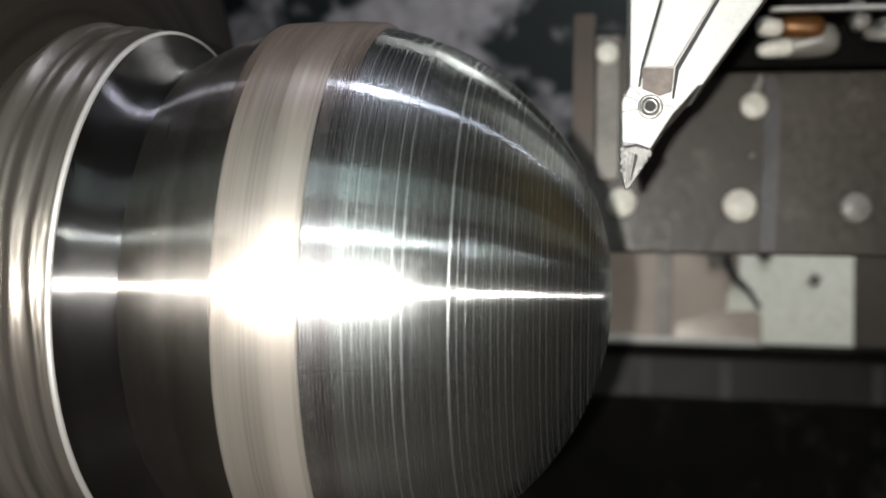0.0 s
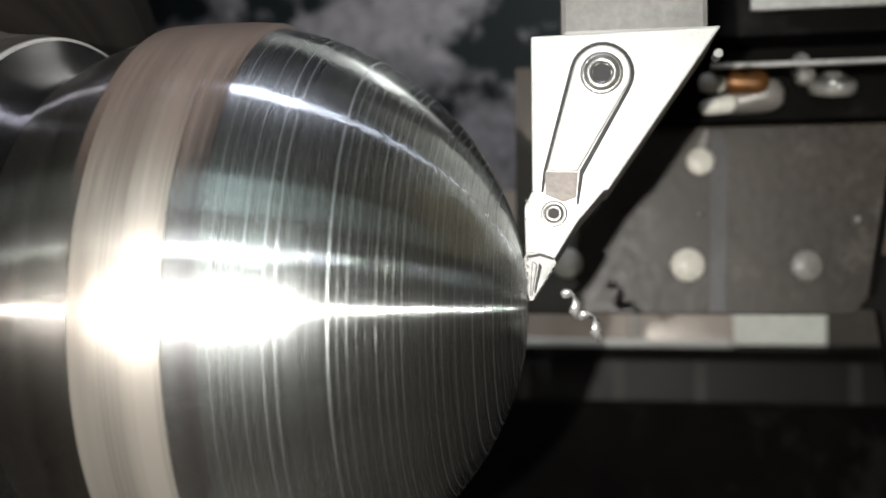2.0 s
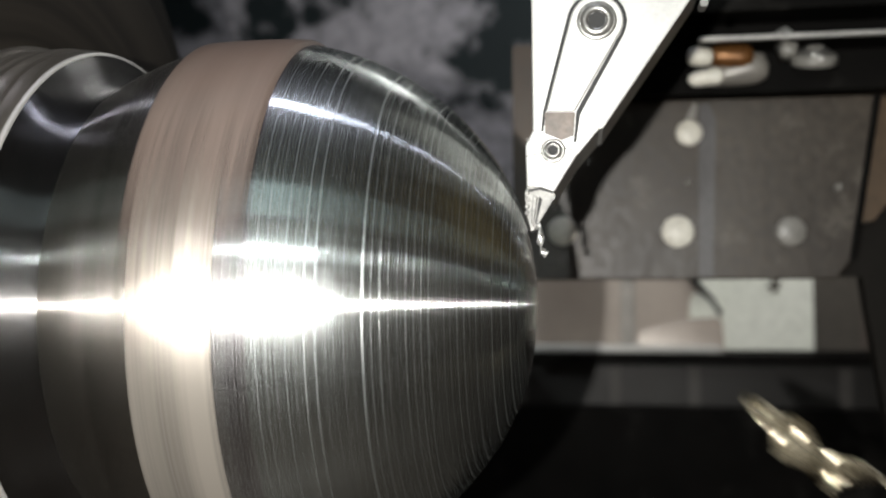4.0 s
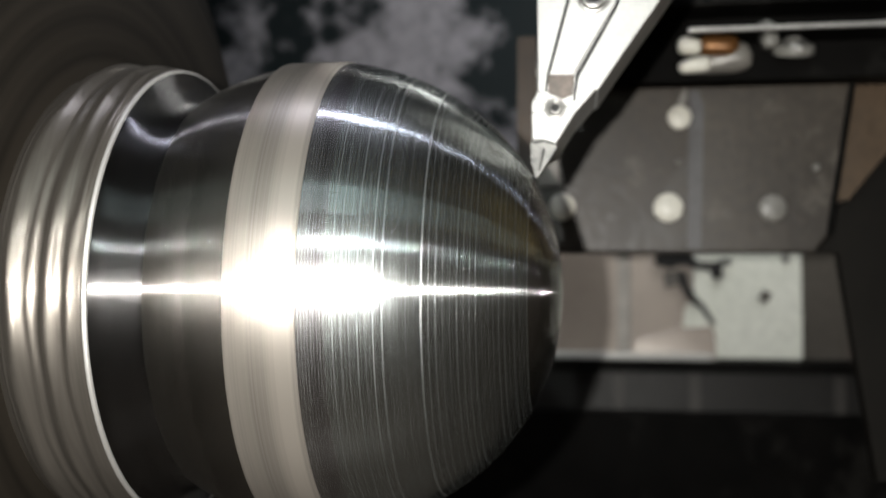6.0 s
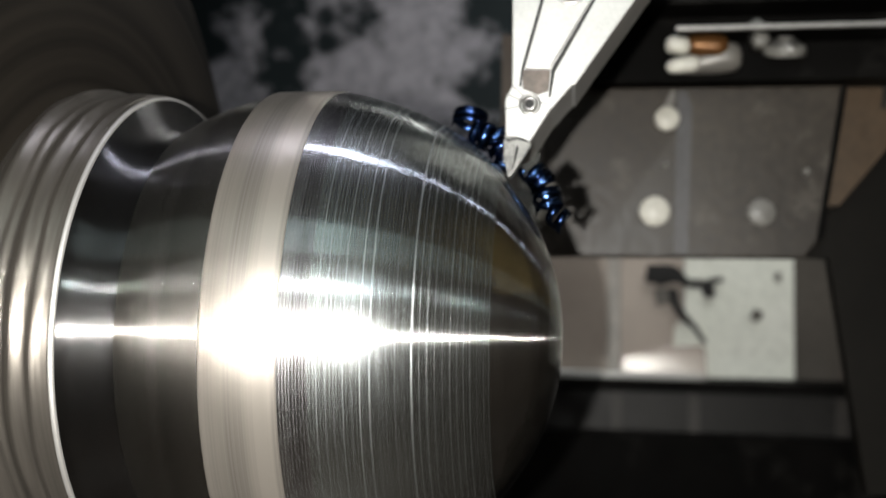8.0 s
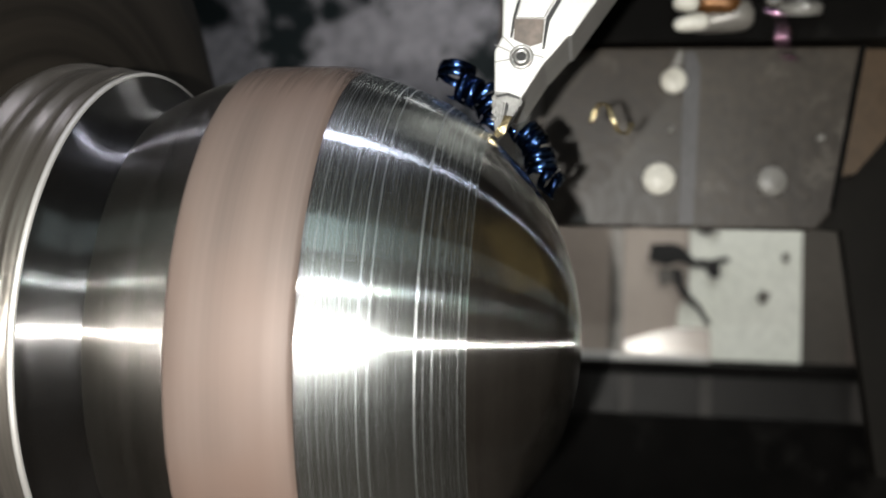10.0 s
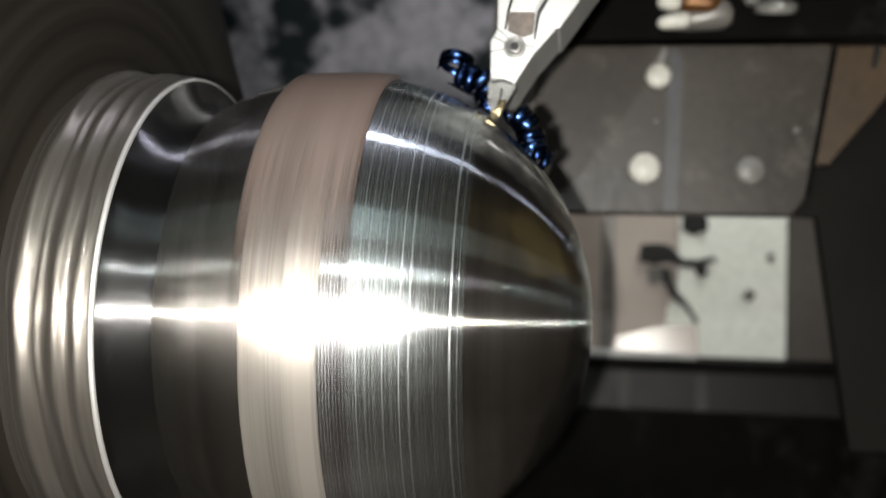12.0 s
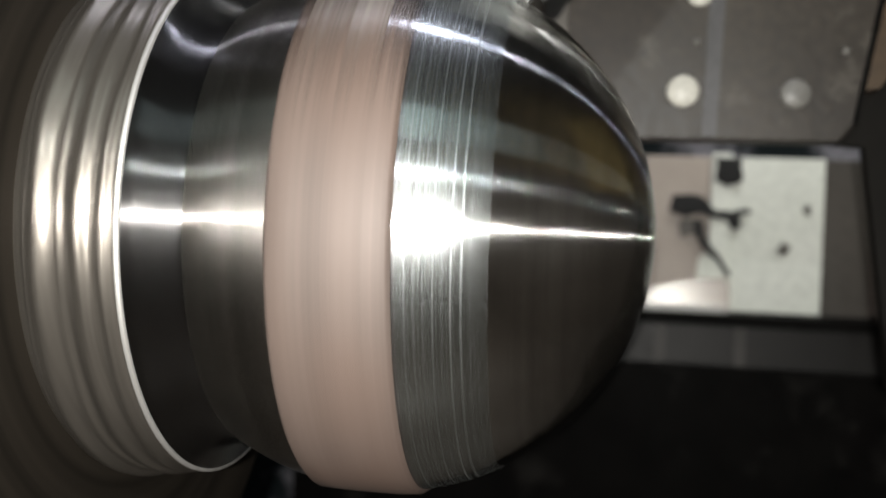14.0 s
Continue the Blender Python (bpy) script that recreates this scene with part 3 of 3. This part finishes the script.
def build_turret():
    t = thing("turret_plate", "oily brown-grey turret plate with pale round plugs", "turret plate")
    outline = [(-0.25, -0.146), (1.84, -0.146), (1.935, -0.03), (2.11, 1.055), (0.12, 1.06), (0.10, 1.32), (-0.12, 1.32), (-0.12, 0.32), (-0.25, 0.28)]
    part("plate", slab(outline, PY, PY + 0.25, 0.012), M_PLATE, t)
    part("hanger", merged(box(0.2, 0.3, PY + 0.02, PY + 0.22, 1.02, 2.2), box(0.2, 0.6, 0.4, PY + 0.2, 1.98, 2.36)), M_BLACK, t, "black arm to the tool shank")
    part("side_strip", box(-0.27, -0.124, PY + 0.1, PY + 0.22, 0.3, 1.5), M_RUST, t, "oily brown strip beside the plate")
    part("post", box(-0.115, 0.05, PY - 0.06, PY - 0.004, 0.33, 1.31, 0.015), M_POST, t, "pale grey worn post")
    part("seam", slab([(0.965, -0.13), (1.06, -0.13), (1.09, 0.92), (1.05, 1.03), (0.99, 1.03), (0.98, 0.9)], PY - 0.02, PY - 0.004), M_SEAM, t, "pale vertical seam")
    for x, z, r, m in ((0.832, 0.172, 0.108, M_PLUG), (0.916, 0.832, 0.088, M_PLUG), (0.07, 0.185, 0.10, M_PLUG), (1.556, 0.165, 0.10, M_PLUG_DIM), (-0.04, 1.183, 0.075, M_PLUG), (1.859, 0.45, 0.028, M_PLUG_DIM), (0.905, 0.50, 0.026, M_PLUG_DIM)):
        part("plug", disc(x, z, PY - (0.09 if z > 1 else 0.045), PY - (0.062 if z > 1 else 0.004), r, bevel=0.015), m, t, "" if m == M_PLUG else "dull grey plug", True)
    part("drip", slab([(0.88, 0.90), (0.95, 0.90), (0.975, 1.0), (0.955, 1.05), (0.93, 1.0)], PY - 0.03, PY - 0.005, 0.004), M_PLUG_DIM, t)
    part("edge_strip", slab([(1.92, -0.02), (1.945, -0.02), (2.125, 1.05), (2.095, 1.05)], PY - 0.06, PY - 0.004), M_BLACK, t, "dark slanted edge strip")
    return t


def build_block():
    t = thing("tool_block", "black oily tool block with bright lower edge", "tool block")
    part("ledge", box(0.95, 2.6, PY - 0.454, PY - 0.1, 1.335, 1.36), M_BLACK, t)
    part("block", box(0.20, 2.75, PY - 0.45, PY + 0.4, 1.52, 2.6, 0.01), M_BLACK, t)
    # Reaches left past the block: its black stands in for shadow beside the tool.
    part("shaded_underside", box(0.16, 2.6, PY - 0.12, PY + 0.3, 1.075, 1.519), M_BLACK, t)
    part("ledge_edge", box(0.93, 2.6, PY - 0.50, PY - 0.455, 1.325, 1.350, 0.006), M_EDGE, t, "bright bare ledge edge")
    part("upper_edge", box(1.16, 2.6, PY - 0.50, PY - 0.455, 1.66, 1.76, 0.01), M_EDGE, t, "bright upper edge")
    return t


def lying(x0, x1, y, z, r0, r1, tilt=0.0, segs=28):
    """A rounded stud that lies along x, tilted in the plane of the plate."""
    h = (x1 - x0) / 2
    us = [-1 + k / 8 for k in range(17)]
    prof = [(h * u, (r0 + (r1 - r0) * (u + 1) / 2) * math.sqrt(max(0.0, 1 - u ** 4))) for u in us]
    bm = revolve(prof, segs)
    bm.transform(Matrix.Translation(((x0 + x1) / 2 * R, y * R, z * R)) @ Matrix.Rotation(radians(tilt), 4, "Y"))
    return bm


def build_nozzle():
    n = thing("coolant_nozzle", "brown brass coolant nozzle with a pale collar", "nozzle")
    part("ball_end", lying(0.87, 1.04, PY - 0.34, 1.265, 0.06, 0.06, 8), M_PLUG, n, "pale nylon rounded end", True)
    part("brass_cone", lying(1.00, 1.30, PY - 0.30, 1.27, 0.068, 0.085, 4), M_BRASS, n, "brown brass body", True)
    part("collar", lying(0.95, 1.40, PY - 0.24, 1.18, 0.05, 0.125, -12), M_COLLAR, n, "pale grey collar", True)
    part("drop", lying(0.87, 1.10, PY - 0.36, 1.125, 0.045, 0.06, -8), M_PLUG, n, "pale nylon lower end", True)
    part("bracket", box(1.20, 1.34, PY - 0.30, PY + 0.05, 1.15, 1.30), M_BLACK, n)
    return n


def build_bolt():
    b = thing("bolt", "oily round bolt head with ringed face", "bolt")
    for r, d in ((0.14, 0.0), (0.10, 0.03), (0.06, 0.05)):
        bm = disc(0, 0, -0.04 - d, 0.03, r, bevel=0.02)
        bm.transform(Matrix.Translation((1.66 * R, (PY - 0.28) * R, 1.235 * R)) @ Matrix.Rotation(radians(-66), 4, "X"))
        part("head" if d == 0 else "ring", bm, M_PLUG_DIM if d != 0.03 else M_SCREW, b, "", True)
    part("glint_pin", disc(1.67, 1.21, PY - 0.42, PY - 0.3, 0.022, bevel=0.008), M_EDGE, b, "", True)
    return b


def build_fitting():
    f = thing("small_fitting", "small grey pipe fitting under the ledge", "fitting")
    part("nut", disc(1.46, 1.37, PY - 0.4, PY - 0.2, 0.05, segs=6), M_SCREW, f)
    part("stem", disc(1.50, 1.30, PY - 0.36, PY - 0.2, 0.055, bevel=0.02), M_PLUG_DIM, f, "", True)
    return f


def add_guard(g):
    part("guard_sheet", slab([(1.7, 0.18), (2.12, 0.24), (2.62, 0.86), (2.9, 1.9), (2.3, 1.9), (2.14, 1.2), (1.7, 1.0)], PY + 0.15, PY + 0.36, 0.0), M_TAN, g, "tan painted slanted guard")
    part("scratch", slab([(2.40, 0.92), (2.43, 0.92), (2.47, 1.12), (2.43, 1.22), (2.42, 1.1)], PY + 0.13, PY + 0.146), M_SOCKET, g, "dark scratch")
    # The side sheet runs on downwards; its dark colour stands in for shade there.
    part("black_side", slab([(2.34, -1.8), (4.2, -1.8), (4.2, 2.0), (2.95, 1.95), (2.66, 0.86), (2.15, 0.3), (1.75, 0.3), (1.75, -0.1), (2.1, -0.13)], PY + 0.365, PY + 0.5), M_SHADE, g, "dark side sheet, carried down in place of shade")


turret = build_turret()
add_guard(turret)
riders = [tool, turret, build_block(), build_nozzle(), build_bolt(), build_fitting()]

# ---- carriage cover behind, which slides along the bed with the tool (origin at the tip's x) ----
CY = 8.74


def build_cover():
    c = thing("carriage_cover", "stained pale sheet-metal carriage cover", "cover")
    part("pale_sheet", box(1.70, 3.06, CY - 0.1, CY, -0.70, 1.25, 0.01), M_PANEL, c, "pale greenish-white sheet")
    part("fold", box(1.69, 1.93, CY - 0.14, CY - 0.104, -0.70, 1.3, 0.01), M_PANEL, c)
    part("pinkish_sheet", box(0.88, 1.685, CY - 0.08, CY, -0.70, 1.25, 0.01), M_PINKISH, c, "pinkish-grey sheet")
    part("pinkish_sheet", box(-1.6, 0.70, CY - 0.08, CY, -0.70, 1.25, 0.01), M_PINKISH, c, "pinkish-grey sheet")
    part("joint", box(0.70, 0.88, CY - 0.05, CY, -0.70, 1.25), M_COLLAR, c, "dark joint")
    part("side_sheet", box(3.065, 7.5, CY - 0.06, CY, -0.70, 1.25), M_SIDE, c, "grey-brown sheet")
    # The lip's white colour imitates the torch's glare along the foot.
    part("lip", box(-1.6, 1.95, CY - 0.30, CY - 0.145, -0.73, -0.63, 0.03), M_LIP, c, "wet lip, coloured white for the torch's glare")
    # wet strip along the foot, added for the torch's glare: bent a little up and towards the ball
    bm = slab([(0.90, -0.66), (0.93, -0.70), (1.93, -0.70), (1.95, -0.62), (1.94, -0.34), (1.88, -0.28), (1.5, -0.3), (0.95, -0.45), (0.90, -0.5)], -0.02, 0.03, 0.008)
    mid = Matrix.Translation((1.3 * R, 0, -0.5 * R))
    bm.transform(Matrix.Translation((0, (CY - 0.22) * R, 0)) @ mid @ Matrix.Rotation(radians(-3.9), 4, "Z") @ Matrix.Rotation(radians(-6.3), 4, "X") @ mid.inverted())
    part("wet_strip", bm, M_WET, c, "wet glossy foot strip, added and tilted for torch glare")
    part("flake", slab([(1.55, -0.3), (1.57, -0.06), (1.63, 0.03), (1.69, 0.0), (1.69, -0.3)], CY - 0.10, CY - 0.084), M_PANEL, c, "pale paint flake")
    rnd = random.Random(12)

    def ragged(pts, jag=0.022):
        out = []
        for (xa, za), (xb, zb) in zip(pts, pts[1:] + pts[:1]):
            for k in range(3):
                out.append((xa + (xb - xa) * k / 3 + rnd.uniform(-jag, jag), za + (zb - za) * k / 3 + rnd.uniform(-jag, jag)))
        return out

    blob = [(1.17, 0.58), (1.24, 0.74), (1.46, 0.76), (1.64, 0.70), (1.72, 0.58), (1.92, 0.55), (2.12, 0.63), (2.18, 0.56), (2.04, 0.50), (2.07, 0.36), (1.96, 0.32), (1.90, 0.44), (1.72, 0.47), (1.60, 0.52), (1.42, 0.46), (1.26, 0.50)]
    part("stain", slab(ragged(blob), CY - 0.165, CY - 0.145), M_SOCKET, c, "black branching oil stain")
    tail = [(1.50, 0.44), (1.60, 0.42), (1.60, 0.28), (1.70, 0.12), (1.86, -0.06), (1.97, -0.26), (1.90, -0.27), (1.80, -0.09), (1.62, 0.06), (1.50, 0.24)]
    part("stain", slab(ragged(tail, 0.014), CY - 0.165, CY - 0.145), M_SOCKET, c, "thin black oil run")
    step = [(1.72, 1.24), (1.74, 0.95), (1.86, 0.88), (2.04, 0.92), (2.06, 1.24)]
    part("stain", slab(ragged(step), CY - 0.165, CY - 0.145), M_SOCKET, c, "black oil patch")
    smear = [(1.30, 0.46), (1.56, 0.44), (1.66, 0.30), (1.58, 0.16), (1.46, 0.26), (1.34, 0.22)]
    part("stain", slab(ragged(smear), CY - 0.115, CY - 0.1), M_GREYBROWN, c, "grey smear")
    part("stain", slab(ragged([(2.50, 0.10), (2.56, 0.19), (2.66, 0.16), (2.64, 0.06), (2.55, 0.05)]), CY - 0.125, CY - 0.104), M_GREYBROWN, c)
    part("stain", slab(ragged([(2.80, 0.56), (2.84, 0.68), (2.92, 0.66), (2.90, 0.55)]), CY - 0.125, CY - 0.104), M_GREYBROWN, c)
    part("strip", box(3.62, 3.95, CY - 0.075, CY - 0.064, -0.69, 1.24), M_ROOM_BROWN, c, "brown vertical strip")
    return c


cover = build_cover()


def build_bed():
    b = thing("lathe_bed", "black oily lathe bed with a dark steel rail", "lathe bed", kind="structure")
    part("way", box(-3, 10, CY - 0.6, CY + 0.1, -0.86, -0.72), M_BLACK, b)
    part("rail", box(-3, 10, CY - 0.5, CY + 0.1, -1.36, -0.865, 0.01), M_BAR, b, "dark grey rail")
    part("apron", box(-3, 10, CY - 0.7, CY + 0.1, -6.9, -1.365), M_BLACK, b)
    for x in (-1.1, 0.35, 1.5, 2.45, 4.2, 5.6):
        part("rib", box(x, x + 0.14, CY - 0.53, CY - 0.504, -1.35, -0.88), M_RIB, b)
    return b


build_bed()


# ---- chips ----
def ribbon(points, width, thick=0.006, axis=None, uneven=0.5):
    """A thin bent strip along points (radii), with its width turning along it, or kept along axis."""
    bm = bmesh.new()
    prev = None
    for k, p in enumerate(points):
        a = Vector(points[max(0, k - 1)])
        b = Vector(points[min(len(points) - 1, k + 1)])
        d = (b - a).normalized()
        up = Vector((math.sin(k * 0.23), math.cos(k * 0.23), 0.4)).normalized()
        s = d.cross(up).normalized()
        if axis:
            s = (Vector(axis) - d * d.dot(Vector(axis))).normalized()
        nrm = d.cross(s).normalized()
        w = width * (1 - uneven / 2 + uneven * abs(math.sin(k * 1.7)))
        q = Vector(p)
        vs = [bm.verts.new((q + s * w * i + nrm * thick * j) * R) for i, j in ((-0.5, -0.5), (0.5, -0.5), (0.5, 0.5), (-0.5, 0.5))]
        if prev:
            for i in range(4):
                bm.faces.new((prev[i], prev[(i + 1) % 4], vs[(i + 1) % 4], vs[i]))
        else:
            bm.faces.new(vs)
        prev = vs
    bm.faces.new(prev)
    return bm


def coil(turns, radius, length, bend=0.0, step=14):
    n = int(turns * step)
    return [(length * (k / n - 0.5), radius * math.cos(2 * math.pi * k / step) + bend * math.sin(math.pi * k / n), radius * math.sin(2 * math.pi * k / step) * (1 + 0.15 * math.sin(k))) for k in range(n + 1)]


def chip(points, width, mat, label):
    ob = new("metal_chip", finish(ribbon(points, width, 0.005, (1, 0, 0)), "metal_chip", mat, True))
    return tagged(ob, label, "metal chip")


SILVER = "bright silvery curled steel chip, thrown off by the cut"
GOLD = "straw-gold tempered steel chip, thrown off by the cut"
STRAW = "broad twisted pale straw-coloured steel chip in flight"
PURPLE = "purple tempered steel coil chip in flight"


def helix(cx, cy, cz, r, lean, turns, length, step=22):
    """A loose spring round an axis in the plane of x and z, leaning by lean degrees."""
    a, n = radians(lean), int(turns * step)
    ax, up = Vector((math.cos(a), 0.25, math.sin(a))).normalized(), Vector((-math.sin(a), 0, math.cos(a)))
    side = ax.cross(up)
    pts = []
    for k in range(n + 1):
        f = 2 * math.pi * k / step
        grow = r * (1 + 0.12 * math.sin(0.31 * k + 40 * cx))
        pts.append(Vector((cx, cy, cz)) + ax * length * (k / n - 0.5) + (up * math.cos(f) + side * math.sin(f)) * grow)
    return pts, ax


def build_nest():
    n = thing("chip_nest", "blue tempered coil of chips caught behind the tool tip", "metal chip")
    loops = ((-0.185, 0.17, 0.275, 0.074, 78, 1.6, 0.05), (-0.125, 0.13, 0.215, 0.060, 150, 2.0, 0.10), (-0.055, 0.15, 0.175, 0.066, 115, 2.2, 0.11), (-0.02, 0.12, 0.085, 0.045, 60, 1.8, 0.08),
             (0.115, 0.14, 0.02, 0.056, 130, 2.2, 0.10), (0.165, 0.12, -0.065, 0.060, 100, 2.4, 0.12), (0.205, 0.16, -0.14, 0.050, 140, 1.8, 0.09))
    for cx, cy, cz, r, lean, turns, length in loops:
        pts, ax = helix(cx, cy, cz, r, lean, turns, length)
        part("coil", ribbon(pts, 0.034, 0.006, tuple(ax), 0.15), M_BLUECHIP, n, "", True)
    return n


def build_sliver():
    n = thing("tip_sliver", "bright straw-coloured sliver of steel at the tool tip", "metal chip")
    part("curl", ribbon([(0.0, -0.02, 0.005), (0.02, -0.035, 0.02), (0.035, -0.04, 0.045), (0.045, -0.035, 0.075)], 0.03, 0.008), M_GOLDCHIP, n)
    return n


def build_clump():
    n = thing("chip_clump", "crumpled clump of bright silvery chips on the tool tip", "metal chip")
    rnd = random.Random(21)
    for j in range(12):
        x0, z0 = 0.02 + 0.05 * math.sin(j * 2.1), 0.02 + 0.035 * j
        pts = [(x0 + 0.055 * math.cos(k * 0.8 + j) * (0.6 + 0.4 * rnd.random()), -0.06 + 0.03 * math.sin(k + j), z0 + 0.045 * math.sin(k * 0.9 + 2 * j)) for k in range(9)]
        part("curl", ribbon(pts, 0.032, 0.006), M_SILVERCHIP, n)
    return n


nest, sliver, clump = build_nest(), build_sliver(), build_clump()

# flying chips: seconds, place, lean in degrees, coil turns, coil radius, length, width, bend, material
FLIGHTS = [
    (2, 1.194, 0.2, -0.037, -45, 2, 0.03, 0.22, 0.05, 0.02, M_SILVERCHIP),
    (2.5, 0.970, 0.3, 0.859, -60, 2, 0.04, 0.2, 0.03, 0.02, M_SILVERCHIP),
    (2.5, 1.305, 0.3, -0.684, -50, 3, 0.03, 0.26, 0.04, 0.02, M_SILVERCHIP),
    (2.5, 2.282, 0.5, -0.666, -60, 1.5, 0.02, 0.25, 0.05, 0.02, M_SILVERCHIP),
    (3, 0.866, 0.5, 0.969, -70, 1.5, 0.03, 0.15, 0.04, 0.01, M_SILVERCHIP),
    (3, 1.806, 1.5, 0.682, 0, 4, 0.04, 0.24, 0.03, 0, M_SILVERCHIP),
    (3, 0.960, -0.78, -0.380, 55, 5, 0.025, 0.3, 0.03, 0.02, M_SILVERCHIP),
    (3.5, 0.886, 0.4, 0.934, 55, 1, 0.04, 0.28, 0.06, 0.05, M_SILVERCHIP),
    (3.5, 2.000, 0.8, -0.190, -33, 2, 0.045, 0.75, 0.10, 0.06, M_SILVERCHIP),
    (4, 1.007, -0.06, 0.236, -70, 1, 0.012, 0.12, 0.04, 0.01, M_SILVERCHIP),
    (4, 2.10, 0.3, -0.58, -30, 1.6, 0.05, 0.62, 0.26, 0.14, M_STRAWCHIP),
    (6.5, 1.686, 1, 1.151, 25, 2, 0.03, 0.22, 0.03, 0.02, M_SILVERCHIP),
    (6.5, 0.977, 0.1, 0.609, 20, 3, 0.03, 0.16, 0.03, 0.02, M_GOLDCHIP),
    (7, 1.028, 0, 0.357, -48, 7, 0.022, 0.46, 0.03, 0.02, M_GOLDCHIP),
    (7, 1.989, 1, 1.302, 15, 2, 0.05, 0.5, 0.04, 0.06, M_PURPLECHIP),
    (7.5, 0.896, -0.06, 0.672, 50, 5, 0.02, 0.2, 0.04, 0.02, M_GOLDCHIP),
    (7.5, 1.770, 0.6, 0.509, 4, 6, 0.045, 0.48, 0.035, 0.02, M_PURPLECHIP),
    (7.5, 2.140, 0.6, 0.510, -65, 1, 0.05, 0.3, 0.05, 0.06, M_PURPLECHIP),
    (10, 1.101, 0.6, 0.950, 0, 1, 0.08, 0.18, 0.03, 0.05, M_GOLDCHIP),
    (10, 1.856, 0.8, 1.354, -60, 1, 0.03, 0.25, 0.05, 0.03, M_PURPLECHIP),
    (10.5, 1.734, 0.8, 1.026, -50, 1, 0.02, 0.16, 0.03, 0.02, M_GOLDCHIP),
    (10.5, 1.904, 0.8, 0.996, 45, 1, 0.02, 0.12, 0.03, 0.02, M_GOLDCHIP),
    (11, 0.879, 0.1, 0.913, 20, 1.3, 0.05, 0.17, 0.05, 0.02, M_GOLDCHIP),
    (11.5, 1.312, 0.8, 1.333, 75, 2, 0.025, 0.14, 0.025, 0.02, M_GOLDCHIP),
    (11.5, 2.100, 0.8, 1.334, 15, 3, 0.03, 0.26, 0.025, 0.03, M_GOLDCHIP),
    (13.5, 1.770, 0.8, 1.312, 0, 1, 0.06, 0.14, 0.02, 0.03, M_SILVERCHIP),
]


chips = [chip(coil(turns, rad, length, bend), width * 0.6, mat, {M_SILVERCHIP: SILVER, M_GOLDCHIP: GOLD, M_STRAWCHIP: STRAW, M_PURPLECHIP: PURPLE}[mat]) for t, x, y, z, lean, turns, rad, length, width, bend, mat in FLIGHTS]


def tip_at(t):
    for (t0, x0, z0), (t1, x1, z1) in zip(TIP, TIP[1:]):
        if t0 <= t <= t1:
            f = (t - t0) / (t1 - t0)
            return x0 + (x1 - x0) * f, z0 + (z1 - z0) * f
    return TIP[-1][1:]


def fly(ob, t, x, y, z, lean, k):
    """From the tray, up behind the ball to the tip, through its place at t, and down into the tray again."""
    tx, tz = tip_at(max(0, t - 0.15))
    rest0, rest1 = S(-0.5 + 0.1 * k, 2.4, -6.96), S(x + 0.4, max(y, 1.0), -6.96)
    turn = Euler((radians(25 * math.sin(3 * k)), radians(-lean), radians(20 * math.cos(2 * k)))).to_matrix().to_4x4()

    def at(v):
        return Matrix.Translation(v) @ turn
    rows = [(0, at(rest0)), (t - 0.45, at(rest0)), (t - 0.3, at(S(tx - 0.5, 1.3, tz - 0.4))), (t - 0.15, at(S(tx - 0.02, 0.1, tz))), (t, at(S(x, y, z))),
            (t + 0.2, at(S(x + (x - tx) * 0.7, y + 0.3, z + (z - tz) * 0.4 - 0.5))), (t + 0.6, at(rest1)), (14, at(rest1))]
    walk(ob, [r for r in rows if r[0] <= 14])


def motions():
    steps = [k / 30 for k in range(0, 421)]
    p = S(0, 0, 0)
    rows = [(t, pose(p.x, p.y, p.z, spin_at(t) % 360)) for t in steps]
    walk(workpiece, rows)
    walk(chuck, rows)
    for ob in riders:
        walk(ob, [(t, Matrix.Translation(S(x, 0, z))) for t, x, z in TIP])
    walk(cover, [(t, Matrix.Translation(S(x, 0, 0))) for t, x, z in TIP])
    for ob, keys in MOVING.items():
        walk(ob, keys)
    # chips that gather at the tip and leave again
    for ob, t0, t1, lost in ((nest, 6.95, 12.15, (1.8, 4.5, -6.9)), (sliver, 9.2, 12.25, (1.5, 4.0, -6.9)), (clump, 2.85, 3.25, (2.2, 2.0, -6.9))):
        rows = [(0, Matrix.Translation(S(0.2, 2.4, -6.9))), (t0 - 0.25, Matrix.Translation(S(0.2, 2.4, -6.9))), (t0 - 0.1, Matrix.Translation(S(0.2, 1.35, 0)))]
        ts = [t0] + [t for t, x, z in TIP if t0 < t < t1] + [t1]
        rows += [(t, Matrix.Translation(S(tip_at(t)[0], 0, tip_at(t)[1]))) for t in ts]
        rows += [(t1 + 0.3, Matrix.Translation(S(*lost))), (14, Matrix.Translation(S(*lost)))]
        walk(ob, rows)
    for k, (t, x, y, z, lean, *_) in enumerate(FLIGHTS):
        fly(chips[k], t, x, y, z, lean, k)


motions()
